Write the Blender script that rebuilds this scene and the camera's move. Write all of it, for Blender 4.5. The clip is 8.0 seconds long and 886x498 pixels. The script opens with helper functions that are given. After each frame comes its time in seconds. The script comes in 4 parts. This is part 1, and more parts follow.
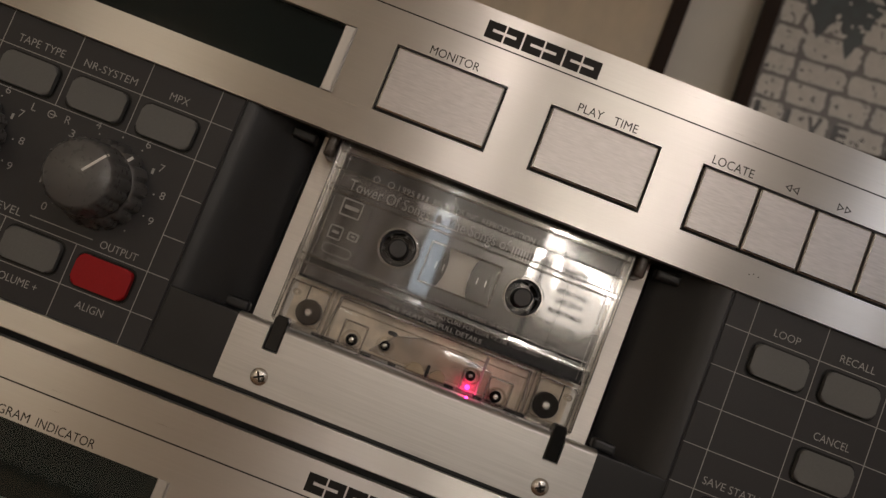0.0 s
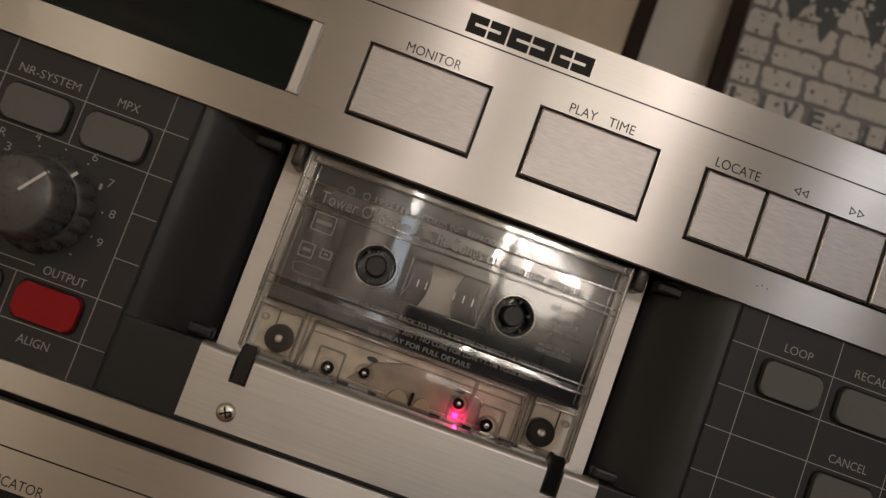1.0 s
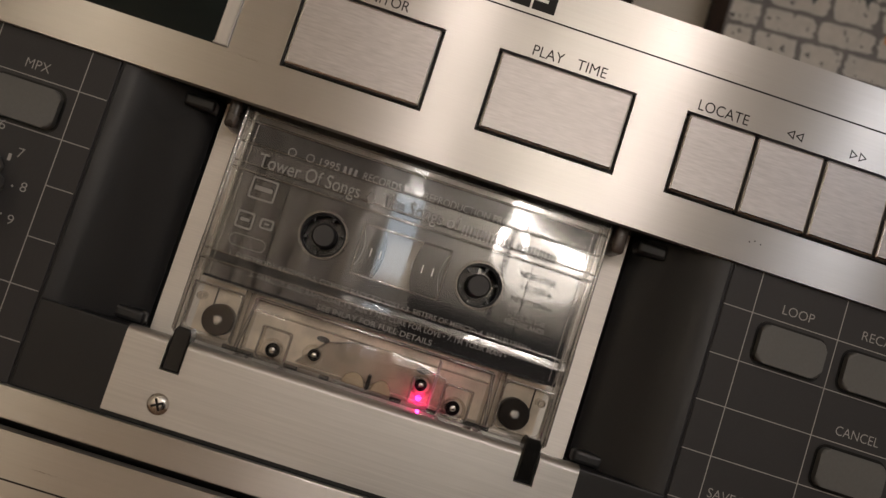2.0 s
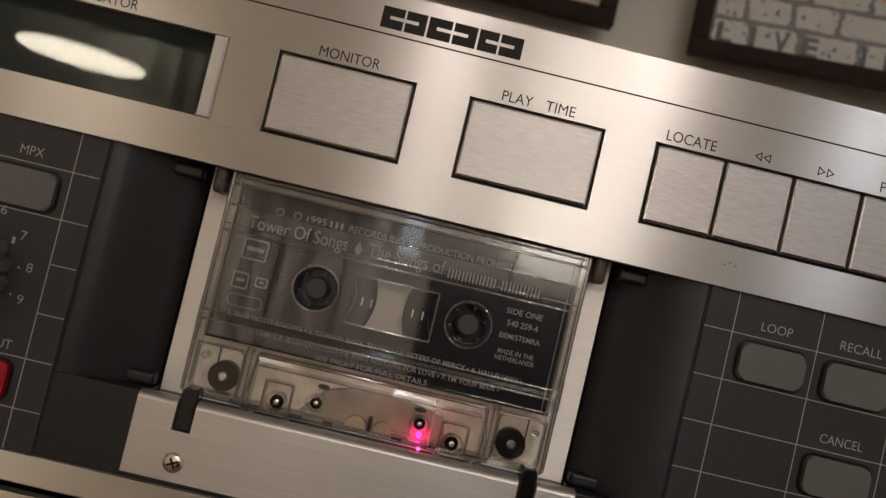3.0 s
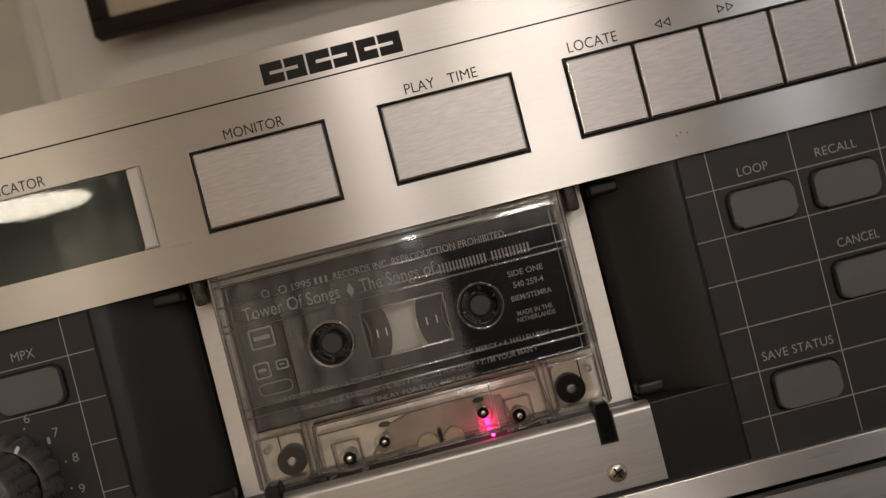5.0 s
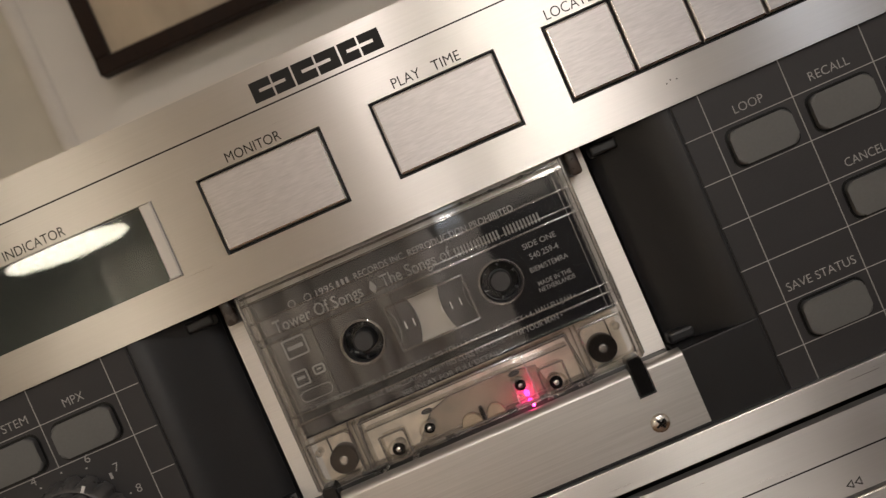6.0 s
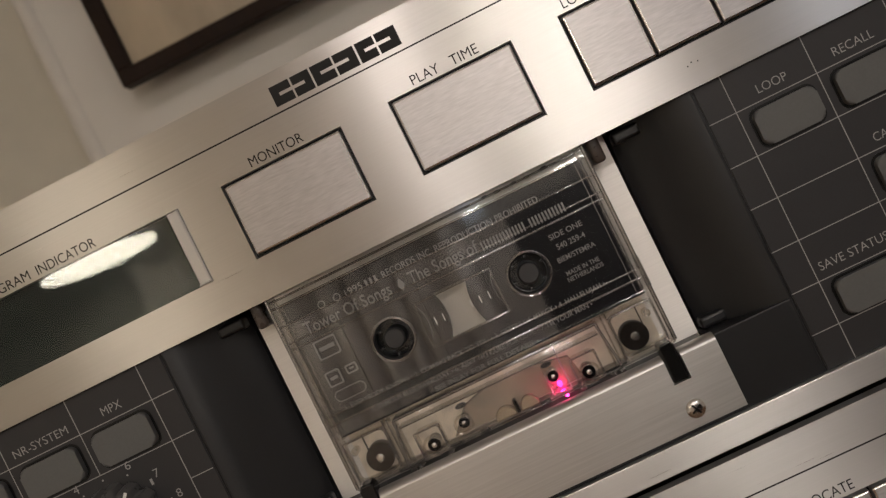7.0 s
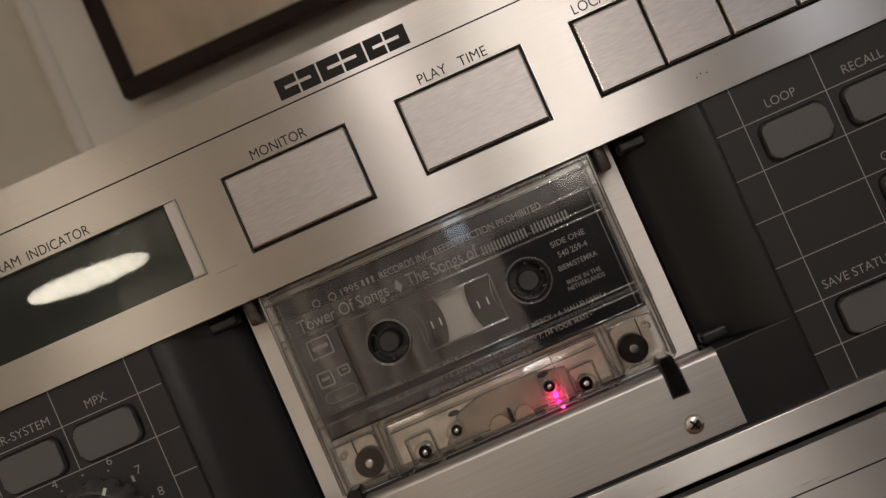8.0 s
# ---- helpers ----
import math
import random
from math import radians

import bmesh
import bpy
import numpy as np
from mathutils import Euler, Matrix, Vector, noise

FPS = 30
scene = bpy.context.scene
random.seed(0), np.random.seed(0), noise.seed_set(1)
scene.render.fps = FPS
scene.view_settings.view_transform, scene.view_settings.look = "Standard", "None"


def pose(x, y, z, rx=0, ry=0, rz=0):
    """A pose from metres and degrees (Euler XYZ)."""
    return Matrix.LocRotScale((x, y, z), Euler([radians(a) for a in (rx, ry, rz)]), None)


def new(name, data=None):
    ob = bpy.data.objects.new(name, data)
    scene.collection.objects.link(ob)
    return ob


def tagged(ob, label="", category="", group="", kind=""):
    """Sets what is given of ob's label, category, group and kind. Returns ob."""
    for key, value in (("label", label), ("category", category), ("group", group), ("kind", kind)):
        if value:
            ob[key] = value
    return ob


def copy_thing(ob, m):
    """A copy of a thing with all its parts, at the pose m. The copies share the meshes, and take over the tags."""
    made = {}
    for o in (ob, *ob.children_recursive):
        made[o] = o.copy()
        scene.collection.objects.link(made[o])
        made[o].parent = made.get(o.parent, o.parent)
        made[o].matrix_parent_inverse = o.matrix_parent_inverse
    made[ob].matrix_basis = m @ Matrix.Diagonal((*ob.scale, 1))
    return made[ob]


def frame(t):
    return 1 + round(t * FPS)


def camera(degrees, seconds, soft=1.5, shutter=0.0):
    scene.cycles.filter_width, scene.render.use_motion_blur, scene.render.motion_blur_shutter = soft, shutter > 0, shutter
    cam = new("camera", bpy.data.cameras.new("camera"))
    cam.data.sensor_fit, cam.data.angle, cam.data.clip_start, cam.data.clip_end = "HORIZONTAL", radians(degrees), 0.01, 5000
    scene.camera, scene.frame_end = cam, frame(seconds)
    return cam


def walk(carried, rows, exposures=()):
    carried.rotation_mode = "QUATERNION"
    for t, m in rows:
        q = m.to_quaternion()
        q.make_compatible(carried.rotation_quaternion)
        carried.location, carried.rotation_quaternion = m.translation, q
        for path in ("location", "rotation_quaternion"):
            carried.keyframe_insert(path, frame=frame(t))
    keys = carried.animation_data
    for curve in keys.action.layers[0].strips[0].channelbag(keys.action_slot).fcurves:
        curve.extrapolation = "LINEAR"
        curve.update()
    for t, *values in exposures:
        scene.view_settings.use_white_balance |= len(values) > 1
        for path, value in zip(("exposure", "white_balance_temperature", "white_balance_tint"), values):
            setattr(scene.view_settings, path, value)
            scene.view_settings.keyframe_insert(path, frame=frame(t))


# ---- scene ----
cam = camera(53.0, 8.0, 1.35, 0.3)
cam.data.dof.use_dof, cam.data.dof.focus_distance, cam.data.dof.aperture_fstop = True, 0.25, 22.0
PATH = [  # seconds, eye in metres, yaw, pitch, lean in degrees
    (0.0, -0.00641, -0.27301, -0.02101, 0.310, 5.307, 21.432),
    (0.5, -0.01223, -0.26393, -0.01507, -0.492, 5.609, 20.826),
    (1.0, -0.01384, -0.24923, -0.01214, -2.029, 5.205, 19.983),
    (1.5, -0.00742, -0.22897, -0.01093, -3.464, 4.591, 19.094),
    (1.7, -0.00343, -0.22279, -0.01376, -2.795, 4.812, 18.739),
    (2.8, 0.00450, -0.23045, 0.00313, -1.463, 3.180, 14.890),
    (3.0, 0.00444, -0.23450, 0.00881, -1.263, 2.284, 13.484),
    (3.5, 0.00356, -0.23576, 0.01195, -1.348, 1.739, 7.045),
    (4.0, 0.00142, -0.23779, 0.01589, -1.926, 1.226, 0.681),
    (4.5, 0.00613, -0.23396, 0.01762, -1.601, 0.959, -6.622),
    (4.7, 0.00856, -0.23569, 0.01972, -1.278, 0.212, -9.917),
    (5.8, 0.01677, -0.24246, 0.01980, 0.906, -1.103, -22.329),
    (6.0, 0.01864, -0.24275, 0.01974, 1.977, -1.087, -23.667),
    (6.5, 0.01886, -0.24293, 0.02018, 3.453, -0.672, -25.622),
    (7.0, 0.01880, -0.24266, 0.01969, 3.708, -0.657, -26.249),
    (7.5, 0.01744, -0.24259, 0.01658, 3.514, -0.218, -25.889),
    (8.0, 0.01272, -0.23917, 0.01252, 2.255, 1.170, -23.804),
]

walk(cam, [(t, pose(x, y, z, 90 + pitch, 0, yaw) @ pose(0, 0, 0, 0, 0, lean)) for t, x, y, z, yaw, pitch, lean in PATH],
     [(0.0, 0.02, 6600, 12), (0.5, -0.06, 6650, 12), (1.0, 0.03, 6650, 12), (1.5, 0.18, 6620, 12), (3.0, 0.24, 6480, 12), (3.5, 0.12, 6480, 11.5), (4.0, 0.10, 6480, 12.5), (4.5, 0.15, 6460, 12.5), (6.0, 0.63, 6270, 10.5),
      (6.5, 0.66, 6270, 10.5), (7.0, 0.44, 6270, 11), (7.5, 0.24, 6330, 12), (8.0, 0.18, 6330, 12)])

# ---- light ----
MM = 0.001
world = bpy.data.worlds.new("room_air")
scene.world = world
world.use_nodes = True
world.node_tree.nodes["Background"].inputs[0].default_value = (1.0, 0.86, 0.7, 1)
world.node_tree.nodes["Background"].inputs[1].default_value = 0.02
PENDANT = (-1.36, -3.0, 0.51)      # the round lamp that mirrors in the display
PENDANT_POWER, SPOT_POWER, TUBE_POWER = 20.0, 188.0, 60.0


# ---- materials ----
def material(name, base, rough=0.5, metal=0.0, **more):
    m = bpy.data.materials.new(name)
    m.use_nodes = True
    b = m.node_tree.nodes["Principled BSDF"]
    b.inputs["Base Color"].default_value = (*base, 1)
    b.inputs["Roughness"].default_value = rough
    b.inputs["Metallic"].default_value = metal
    for key, value in more.items():
        b.inputs[key.replace("_", " ")].default_value = value
    return m


def dull(m, level=0.2):
    m.node_tree.nodes["Principled BSDF"].inputs["Specular IOR Level"].default_value = level
    return m


def grain(m, scale=(1, 1, 1), size=1000.0, colour=0.1, rough=0.1, bump=0.0, distance=0.00005, detail=4.0):
    """Lets a noise in object space vary colour, roughness and relief."""
    t = m.node_tree
    b = t.nodes["Principled BSDF"]
    co, mp, nz = t.nodes.new("ShaderNodeTexCoord"), t.nodes.new("ShaderNodeMapping"), t.nodes.new("ShaderNodeTexNoise")
    mp.inputs["Scale"].default_value = scale
    nz.inputs["Scale"].default_value, nz.inputs["Detail"].default_value = size, detail
    t.links.new(co.outputs["Object"], mp.inputs[0])
    t.links.new(mp.outputs[0], nz.inputs["Vector"])
    wide = t.nodes.new("ShaderNodeTexNoise")
    wide.inputs["Scale"].default_value, wide.inputs["Detail"].default_value = 22.0, 3.0
    t.links.new(co.outputs["Object"], wide.inputs["Vector"])
    both = t.nodes.new("ShaderNodeMath")
    both.operation = "MULTIPLY_ADD"
    both.inputs[1].default_value = 0.35
    t.links.new(wide.outputs[0], both.inputs[0])
    half = t.nodes.new("ShaderNodeMath")
    half.operation = "MULTIPLY"
    half.inputs[1].default_value = 0.65
    t.links.new(nz.outputs[0], half.inputs[0])
    t.links.new(half.outputs[0], both.inputs[2])
    base = b.inputs["Base Color"].default_value[:3]
    ramp = t.nodes.new("ShaderNodeValToRGB")
    ramp.color_ramp.elements[0].position, ramp.color_ramp.elements[1].position = 0.3, 0.7
    ramp.color_ramp.elements[0].color = (*[c * (1 - colour) for c in base], 1)
    ramp.color_ramp.elements[1].color = (*[min(1, c * (1 + colour)) for c in base], 1)
    t.links.new(both.outputs[0], ramp.inputs[0])
    t.links.new(ramp.outputs[0], b.inputs["Base Color"])
    r0 = b.inputs["Roughness"].default_value
    mr = t.nodes.new("ShaderNodeMapRange")
    mr.inputs[1].default_value, mr.inputs[2].default_value = 0.3, 0.7
    mr.inputs[3].default_value, mr.inputs[4].default_value = max(0.02, r0 - rough), min(1, r0 + rough)
    t.links.new(both.outputs[0], mr.inputs[0])
    t.links.new(mr.outputs[0], b.inputs["Roughness"])
    if bump:
        bp = t.nodes.new("ShaderNodeBump")
        bp.inputs["Strength"].default_value, bp.inputs["Distance"].default_value = bump, distance
        t.links.new(nz.outputs[0], bp.inputs["Height"])
        t.links.new(bp.outputs[0], b.inputs["Normal"])
    return m


def brushed(name, base, rough, aniso=0.8, metal=1.0, bump=0.15, strokes=(6, 300, 700), colour=0.06):
    """Metal brushed along x, so that lights draw out into upright streaks."""
    m = grain(material(name, base, rough, metal), strokes, 4.0, colour, 0.05, bump, 0.00002, 3.0)
    t = m.node_tree
    b = t.nodes["Principled BSDF"]
    b.inputs["Anisotropic"].default_value = aniso
    tan = t.nodes.new("ShaderNodeCombineXYZ")
    tan.inputs[2].default_value = 1.0
    t.links.new(tan.outputs[0], b.inputs["Tangent"])
    return m


def clear(name, tint=(1, 1, 1), rough=0.02, ior=1.5, haze=0.0, wave=0.0):
    """Thin clear plastic or glass: see-through with a Fresnel gloss."""
    m = bpy.data.materials.new(name)
    m.use_nodes = True
    t = m.node_tree
    t.nodes.remove(t.nodes["Principled BSDF"])
    tr, gl, fr, mix = (t.nodes.new("ShaderNode" + n) for n in ("BsdfTransparent", "BsdfGlossy", "Fresnel", "MixShader"))
    tr.inputs[0].default_value = (*tint, 1)
    gl.inputs["Roughness"].default_value = rough
    fr.inputs[0].default_value = ior
    t.links.new(fr.outputs[0], mix.inputs[0])
    t.links.new(tr.outputs[0], mix.inputs[1])
    t.links.new(gl.outputs[0], mix.inputs[2])
    if wave:
        co, mp, nz, bp = (t.nodes.new("ShaderNode" + n) for n in ("TexCoord", "Mapping", "TexNoise", "Bump"))
        mp.inputs["Scale"].default_value = (1.0, 1.0, 0.15)
        nz.inputs["Scale"].default_value, nz.inputs["Detail"].default_value, nz.inputs["Roughness"].default_value = 55.0, 1.0, 0.4
        tan = t.nodes.new("ShaderNodeCombineXYZ")
        tan.inputs[0].default_value = 1.0
        t.links.new(tan.outputs[0], gl.inputs["Tangent"])
        gl.inputs["Anisotropy"].default_value = 0.6
        bp.inputs["Strength"].default_value, bp.inputs["Distance"].default_value = 1.0, wave
        t.links.new(co.outputs["Object"], mp.inputs[0])
        t.links.new(mp.outputs[0], nz.inputs["Vector"])
        t.links.new(nz.outputs[0], bp.inputs["Height"])
        t.links.new(bp.outputs[0], gl.inputs["Normal"])
    last = mix
    if haze:
        df, mx = t.nodes.new("ShaderNodeBsdfDiffuse"), t.nodes.new("ShaderNodeMixShader")
        df.inputs[0].default_value = (0.8, 0.78, 0.75, 1)
        mx.inputs[0].default_value = haze
        t.links.new(mix.outputs[0], mx.inputs[1])
        t.links.new(df.outputs[0], mx.inputs[2])
        last = mx
    t.links.new(last.outputs[0], t.nodes["Material Output"].inputs[0])
    return m


def glowing(name, colour, strength):
    m = bpy.data.materials.new(name)
    m.use_nodes = True
    t = m.node_tree
    t.nodes.remove(t.nodes["Principled BSDF"])
    e = t.nodes.new("ShaderNodeEmission")
    e.inputs[0].default_value, e.inputs[1].default_value = (*colour, 1), strength
    t.links.new(e.outputs[0], t.nodes["Material Output"].inputs[0])
    return m


ALU = brushed("brushed_aluminium", (0.565, 0.55, 0.525), 0.32, 0.975, 1.0, 0.03, (6, 300, 700), 0.04)
ALU_KEY = brushed("brushed_key", (0.51, 0.49, 0.48), 0.38, 0.75, 0.7, 0.4, (60, 300, 500), 0.16)
ALU_LID = brushed("satin_lid", (0.56, 0.55, 0.53), 0.38, 0.3, 0.9, 0.12, (10, 300, 500), 0.10)
BEZEL = brushed("satin_bezel", (0.50, 0.485, 0.46), 0.42, 0.3, 0.7, 0.06, (300, 300, 6), 0.05)
ALU_BACK = brushed("backplate_metal", (0.80, 0.77, 0.72), 0.46, 0.85, 0.5)
KEY_EDGE = grain(material("polished_key_edge", (0.72, 0.70, 0.69), 0.2, 1.0), (1, 1, 1), 900, 0.08, 0.06)
EDGE = material("bright_edge", (0.40, 0.39, 0.375), 0.4, 0.6)
DARK = grain(material("charcoal_panel", (0.0275, 0.0273, 0.0288), 0.46), (1, 1, 1), 2500, 0.12, 0.08, 0.25, 0.00004)
WELL = grain(material("well_plastic", (0.0132, 0.0136, 0.0148), 0.38), (1, 1, 1), 1800, 0.1, 0.06, 0.15, 0.00003)
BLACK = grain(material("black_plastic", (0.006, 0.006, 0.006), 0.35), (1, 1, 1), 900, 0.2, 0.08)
GLOSS_BLACK = material("gloss_black", (0.008, 0.008, 0.008), 0.14)
GREY_KEY = grain(material("grey_key", (0.103, 0.105, 0.102), 0.47), (1, 1, 1), 1500, 0.08, 0.06, 0.2, 0.00004)
RED_KEY = grain(material("red_key", (0.30, 0.006, 0.009), 0.45), (1, 1, 1), 1500, 0.08, 0.06, 0.2, 0.00004)
KNOB = grain(material("grey_knob", (0.082, 0.081, 0.080), 0.29), (1, 1, 1), 600, 0.06, 0.05)
INK = material("black_ink", (0.012, 0.011, 0.010), 0.5)
PALE = material("pale_print", (0.36, 0.355, 0.34), 0.6)
WHITE = material("white_mark", (0.75, 0.74, 0.71), 0.5)
PRINT = material("grey_print", (0.235, 0.23, 0.225), 0.45)
STEEL = grain(material("screw_steel", (0.62, 0.60, 0.57), 0.22, 1.0), (1, 1, 1), 1200, 0.12, 0.08)
CASE = grain(material("steel_case", (0.04, 0.04, 0.04), 0.5, 0.3), (1, 1, 1), 1500, 0.1, 0.08, 0.2)
SCREEN = grain(material("dark_screen", (0.017, 0.0205, 0.0195), 0.6), (1, 1, 1), 30, 0.25, 0.05)
for m in (BLACK, INK, PALE):
    dull(m)
dull(DARK, 0.34)
GLASS = clear("clear_glass", (0.90, 0.95, 0.93), 0.02, 1.38)
SHELL = clear("clear_shell", (0.99, 0.99, 0.99), 0.04, 1.80, 0.001, 0.00009)
SHELL_THICK = clear("clear_thick_shell", (0.93, 0.91, 0.88), 0.10, 2.6, 0.02, 0.00012)
SLOPE = clear("clear_shell_slope", (0.985, 0.985, 0.98), 0.045, 1.8, 0.002, 0.00006)
SHELL_FROST = clear("frosted_shell", (0.9, 0.88, 0.86), 0.15, 1.5, 0.3)
SHELL_LOW = clear("clear_foot_shell", (0.98, 0.975, 0.965), 0.04, 1.42, 0.003, 0.0011)
SHELL_EDGE = clear("clear_shell_edge", (0.92, 0.89, 0.85), 0.05, 2.0, 0.02)
PLATE = clear("smoky_spring_plate", (0.76, 0.72, 0.68), 0.25, 1.4, 0.07)
LINER = grain(material("graphite_liner", (0.009, 0.009, 0.011), 0.35), (1, 1, 1), 200, 0.2, 0.06)
TAPE = material("tape", (0.009, 0.008, 0.007), 0.5)
REEL = material("reel_plastic", (0.006, 0.006, 0.006), 0.3)
TOOTH = material("reel_tooth_plastic", (0.03, 0.03, 0.03), 0.3)
SPINDLE = grain(material("spindle_plastic", (0.022, 0.022, 0.022), 0.5), (1, 1, 1), 1500, 0.1, 0.06)
CREAM = grain(material("cream_plastic", (0.6, 0.56, 0.48), 0.5), (1, 1, 1), 800, 0.06, 0.06)
ROLLER = material("brown_roller", (0.012, 0.009, 0.007), 0.35)
BROWN_ROLLER = grain(material("tan_brown_roller", (0.024, 0.016, 0.010), 0.4), (1, 1, 1), 900, 0.15, 0.06)
TAN = grain(material("mottled_tan", (0.63, 0.55, 0.43), 0.4), (1, 1, 1), 160, 0.42, 0.12)
FELT = grain(material("felt_pad", (0.42, 0.35, 0.24), 0.8), (1, 1, 1), 3000, 0.2, 0.05)
WALL = grain(material("wall_paint", (0.70, 0.67, 0.61), 0.7), (1, 1, 1), 20, 0.03, 0.05, 0.0, 0.0, 1.0)
FRAME = grain(material("dark_wood_frame", (0.020, 0.011, 0.007), 0.6), (30, 30, 3), 8, 0.3, 0.1)
CREAM_PRINT = grain(material("cream_print", (0.44, 0.36, 0.25), 0.35), (1.6, 1, 0.7), 26, 0.14, 0.08, 0.35, 0.002, 3.0)
MORTAR = grain(material("mortar_print", (0.10, 0.094, 0.088), 0.35), (1, 1, 1), 120, 0.3, 0.05)
BRICK = grain(material("brick_print", (0.46, 0.445, 0.41), 0.35), (1, 1, 1), 150, 0.14, 0.05)
FLECK = grain(material("black_print", (0.035, 0.035, 0.035), 0.35), (1, 1, 1), 200, 0.5, 0.05)
TEAL = grain(material("teal_print", (0.018, 0.030, 0.030), 0.35), (1, 1, 1), 90, 0.5, 0.05)
ORANGE = material("orange_print", (0.55, 0.22, 0.08), 0.4)
dull(LINER, 0.15)
dull(TAPE)
dull(ROLLER, 0.12)
dull(BROWN_ROLLER, 0.15)
dull(RED_KEY, 0.22)
dull(WELL, 0.38)
dull(REEL, 0.12)
dull(FRAME, 0.15)
dull(SCREEN, 0.1)
# darker and more olive than the main wall
SIDE_WALL = grain(material("dull_olive_wall", (0.60, 0.565, 0.47), 0.7), (1, 1, 0.4), 9, 0.10, 0.05, 0.0, 0.0, 2.0)
CLIP = grain(material("brown_clip_plastic", (0.055, 0.042, 0.034), 0.3), (1, 1, 1), 500, 0.2, 0.08)
CLOTH = grain(material("beige_cloth", (0.80, 0.76, 0.70), 0.85), (1, 1, 1), 900, 0.06, 0.03)
WHITE_PAINT = grain(material("white_paint", (0.68, 0.65, 0.59), 0.6), (1, 1, 1), 60, 0.04, 0.05)
WOOD = grain(material("sideboard_wood", (0.22, 0.13, 0.07), 0.45), (2, 30, 30), 3, 0.25, 0.1)
FLOOR = grain(material("floor_wood", (0.20, 0.12, 0.07), 0.5), (3, 30, 30), 2, 0.25, 0.1)
LAMP = glowing("lamp_glow", (1.0, 0.87, 0.69), PENDANT_POWER)
SPOT = glowing("spot_glow", (1.0, 0.88, 0.82), SPOT_POWER)
SHEEN = glowing("sheen_glow", (1.0, 0.90, 0.78), 5.5)
BLUISH = glowing("bluish_glow", (0.86, 0.94, 1.0), 2.2)
BULB = glowing("bulb_glow", (1.0, 0.95, 0.88), 40.0)
COOL_SPOT = glowing("cool_spot_glow", (0.90, 0.91, 0.97), SPOT_POWER * 0.86)
WARM_SPOT = glowing("warm_spot_glow", (1.0, 0.87, 0.79), SPOT_POWER * 0.88)
TUBE = glowing("tube_glow", (1.0, 0.92, 0.82), TUBE_POWER)
LED = glowing("red_led_glow", (1.0, 0.010, 0.17), 38.0)


# ---- mesh helpers, in millimetres ----
def finish(name, bm, mat, parent=None, label="", smooth=False):
    bmesh.ops.recalc_face_normals(bm, faces=bm.faces)
    bmesh.ops.scale(bm, vec=(MM, MM, MM), verts=bm.verts)
    me = bpy.data.meshes.new(name)
    bm.to_mesh(me)
    bm.free()
    me.materials.append(mat)
    if smooth:
        for p in me.polygons:
            p.use_smooth = True
        me.set_sharp_from_angle(angle=radians(35))
    ob = new(name, me)
    ob.parent = parent
    if label:
        ob["label"] = label
    ob.visible_shadow = mat not in (SHELL, SHELL_THICK, SHELL_LOW, SHELL_FROST, SHELL_EDGE, SLOPE, PLATE, GLASS)
    return ob


def part(name, bm, mat, parent, label="", smooth=False):
    return finish(name, bm, mat, parent, label, smooth)


def add_box(bm, x0, x1, y0, y1, z0, z1):
    vs = [bm.verts.new((x, y, z)) for x in (x0, x1) for y in (y0, y1) for z in (z0, z1)]
    for q in ((0, 1, 3, 2), (4, 6, 7, 5), (0, 4, 5, 1), (2, 3, 7, 6), (0, 2, 6, 4), (1, 5, 7, 3)):
        bm.faces.new([vs[i] for i in q])
    return vs


def box(x0, x1, y0, y1, z0, z1, bevel=0.0, segments=2):
    bm = bmesh.new()
    add_box(bm, x0, x1, y0, y1, z0, z1)
    if bevel:
        bmesh.ops.bevel(bm, geom=bm.edges[:], offset=bevel, segments=segments, profile=0.5, affect="EDGES")
    return bm


def slab(points, y0, y1, bevel=0.0, segments=2):
    """A plate whose outline in x and z is given, from y0 (front) to y1 (back); bevel rounds the front edge."""
    bm = bmesh.new()
    front = [bm.verts.new((x, y0, z)) for x, z in points]
    back = [bm.verts.new((x, y1, z)) for x, z in points]
    face = bm.faces.new(front)
    bm.faces.new(back[::-1])
    n = len(points)
    for i in range(n):
        bm.faces.new((front[i], back[i], back[(i + 1) % n], front[(i + 1) % n]))
    if bevel:
        bmesh.ops.bevel(bm, geom=face.edges[:], offset=bevel, segments=segments, profile=0.5, affect="EDGES")
    return bm


def pierced(xs, zs, holes, y0, y1):
    """A plate over a grid of x and z lines; the cells in holes (column, row) are left open."""
    bm = bmesh.new()
    v = {(i, j, k): bm.verts.new((x, y, z)) for i, x in enumerate(xs) for j, z in enumerate(zs) for k, y in enumerate((y0, y1))}
    solid = {(i, j) for i in range(len(xs) - 1) for j in range(len(zs) - 1)} - set(holes)
    for i, j in solid:
        bm.faces.new([v[i, j, 0], v[i + 1, j, 0], v[i + 1, j + 1, 0], v[i, j + 1, 0]])
        bm.faces.new([v[i, j, 1], v[i, j + 1, 1], v[i + 1, j + 1, 1], v[i + 1, j, 1]])
        for (di, dj), (a, b) in {(-1, 0): ((0, 0), (0, 1)), (1, 0): ((1, 0), (1, 1)), (0, -1): ((0, 0), (1, 0)), (0, 1): ((0, 1), (1, 1))}.items():
            if (i + di, j + dj) not in solid:
                p, q = (i + a[0], j + a[1]), (i + b[0], j + b[1])
                bm.faces.new([v[(*p, 0)], v[(*q, 0)], v[(*q, 1)], v[(*p, 1)]])
    bmesh.ops.delete(bm, geom=[w for w in bm.verts if not w.link_faces], context="VERTS")
    return bm


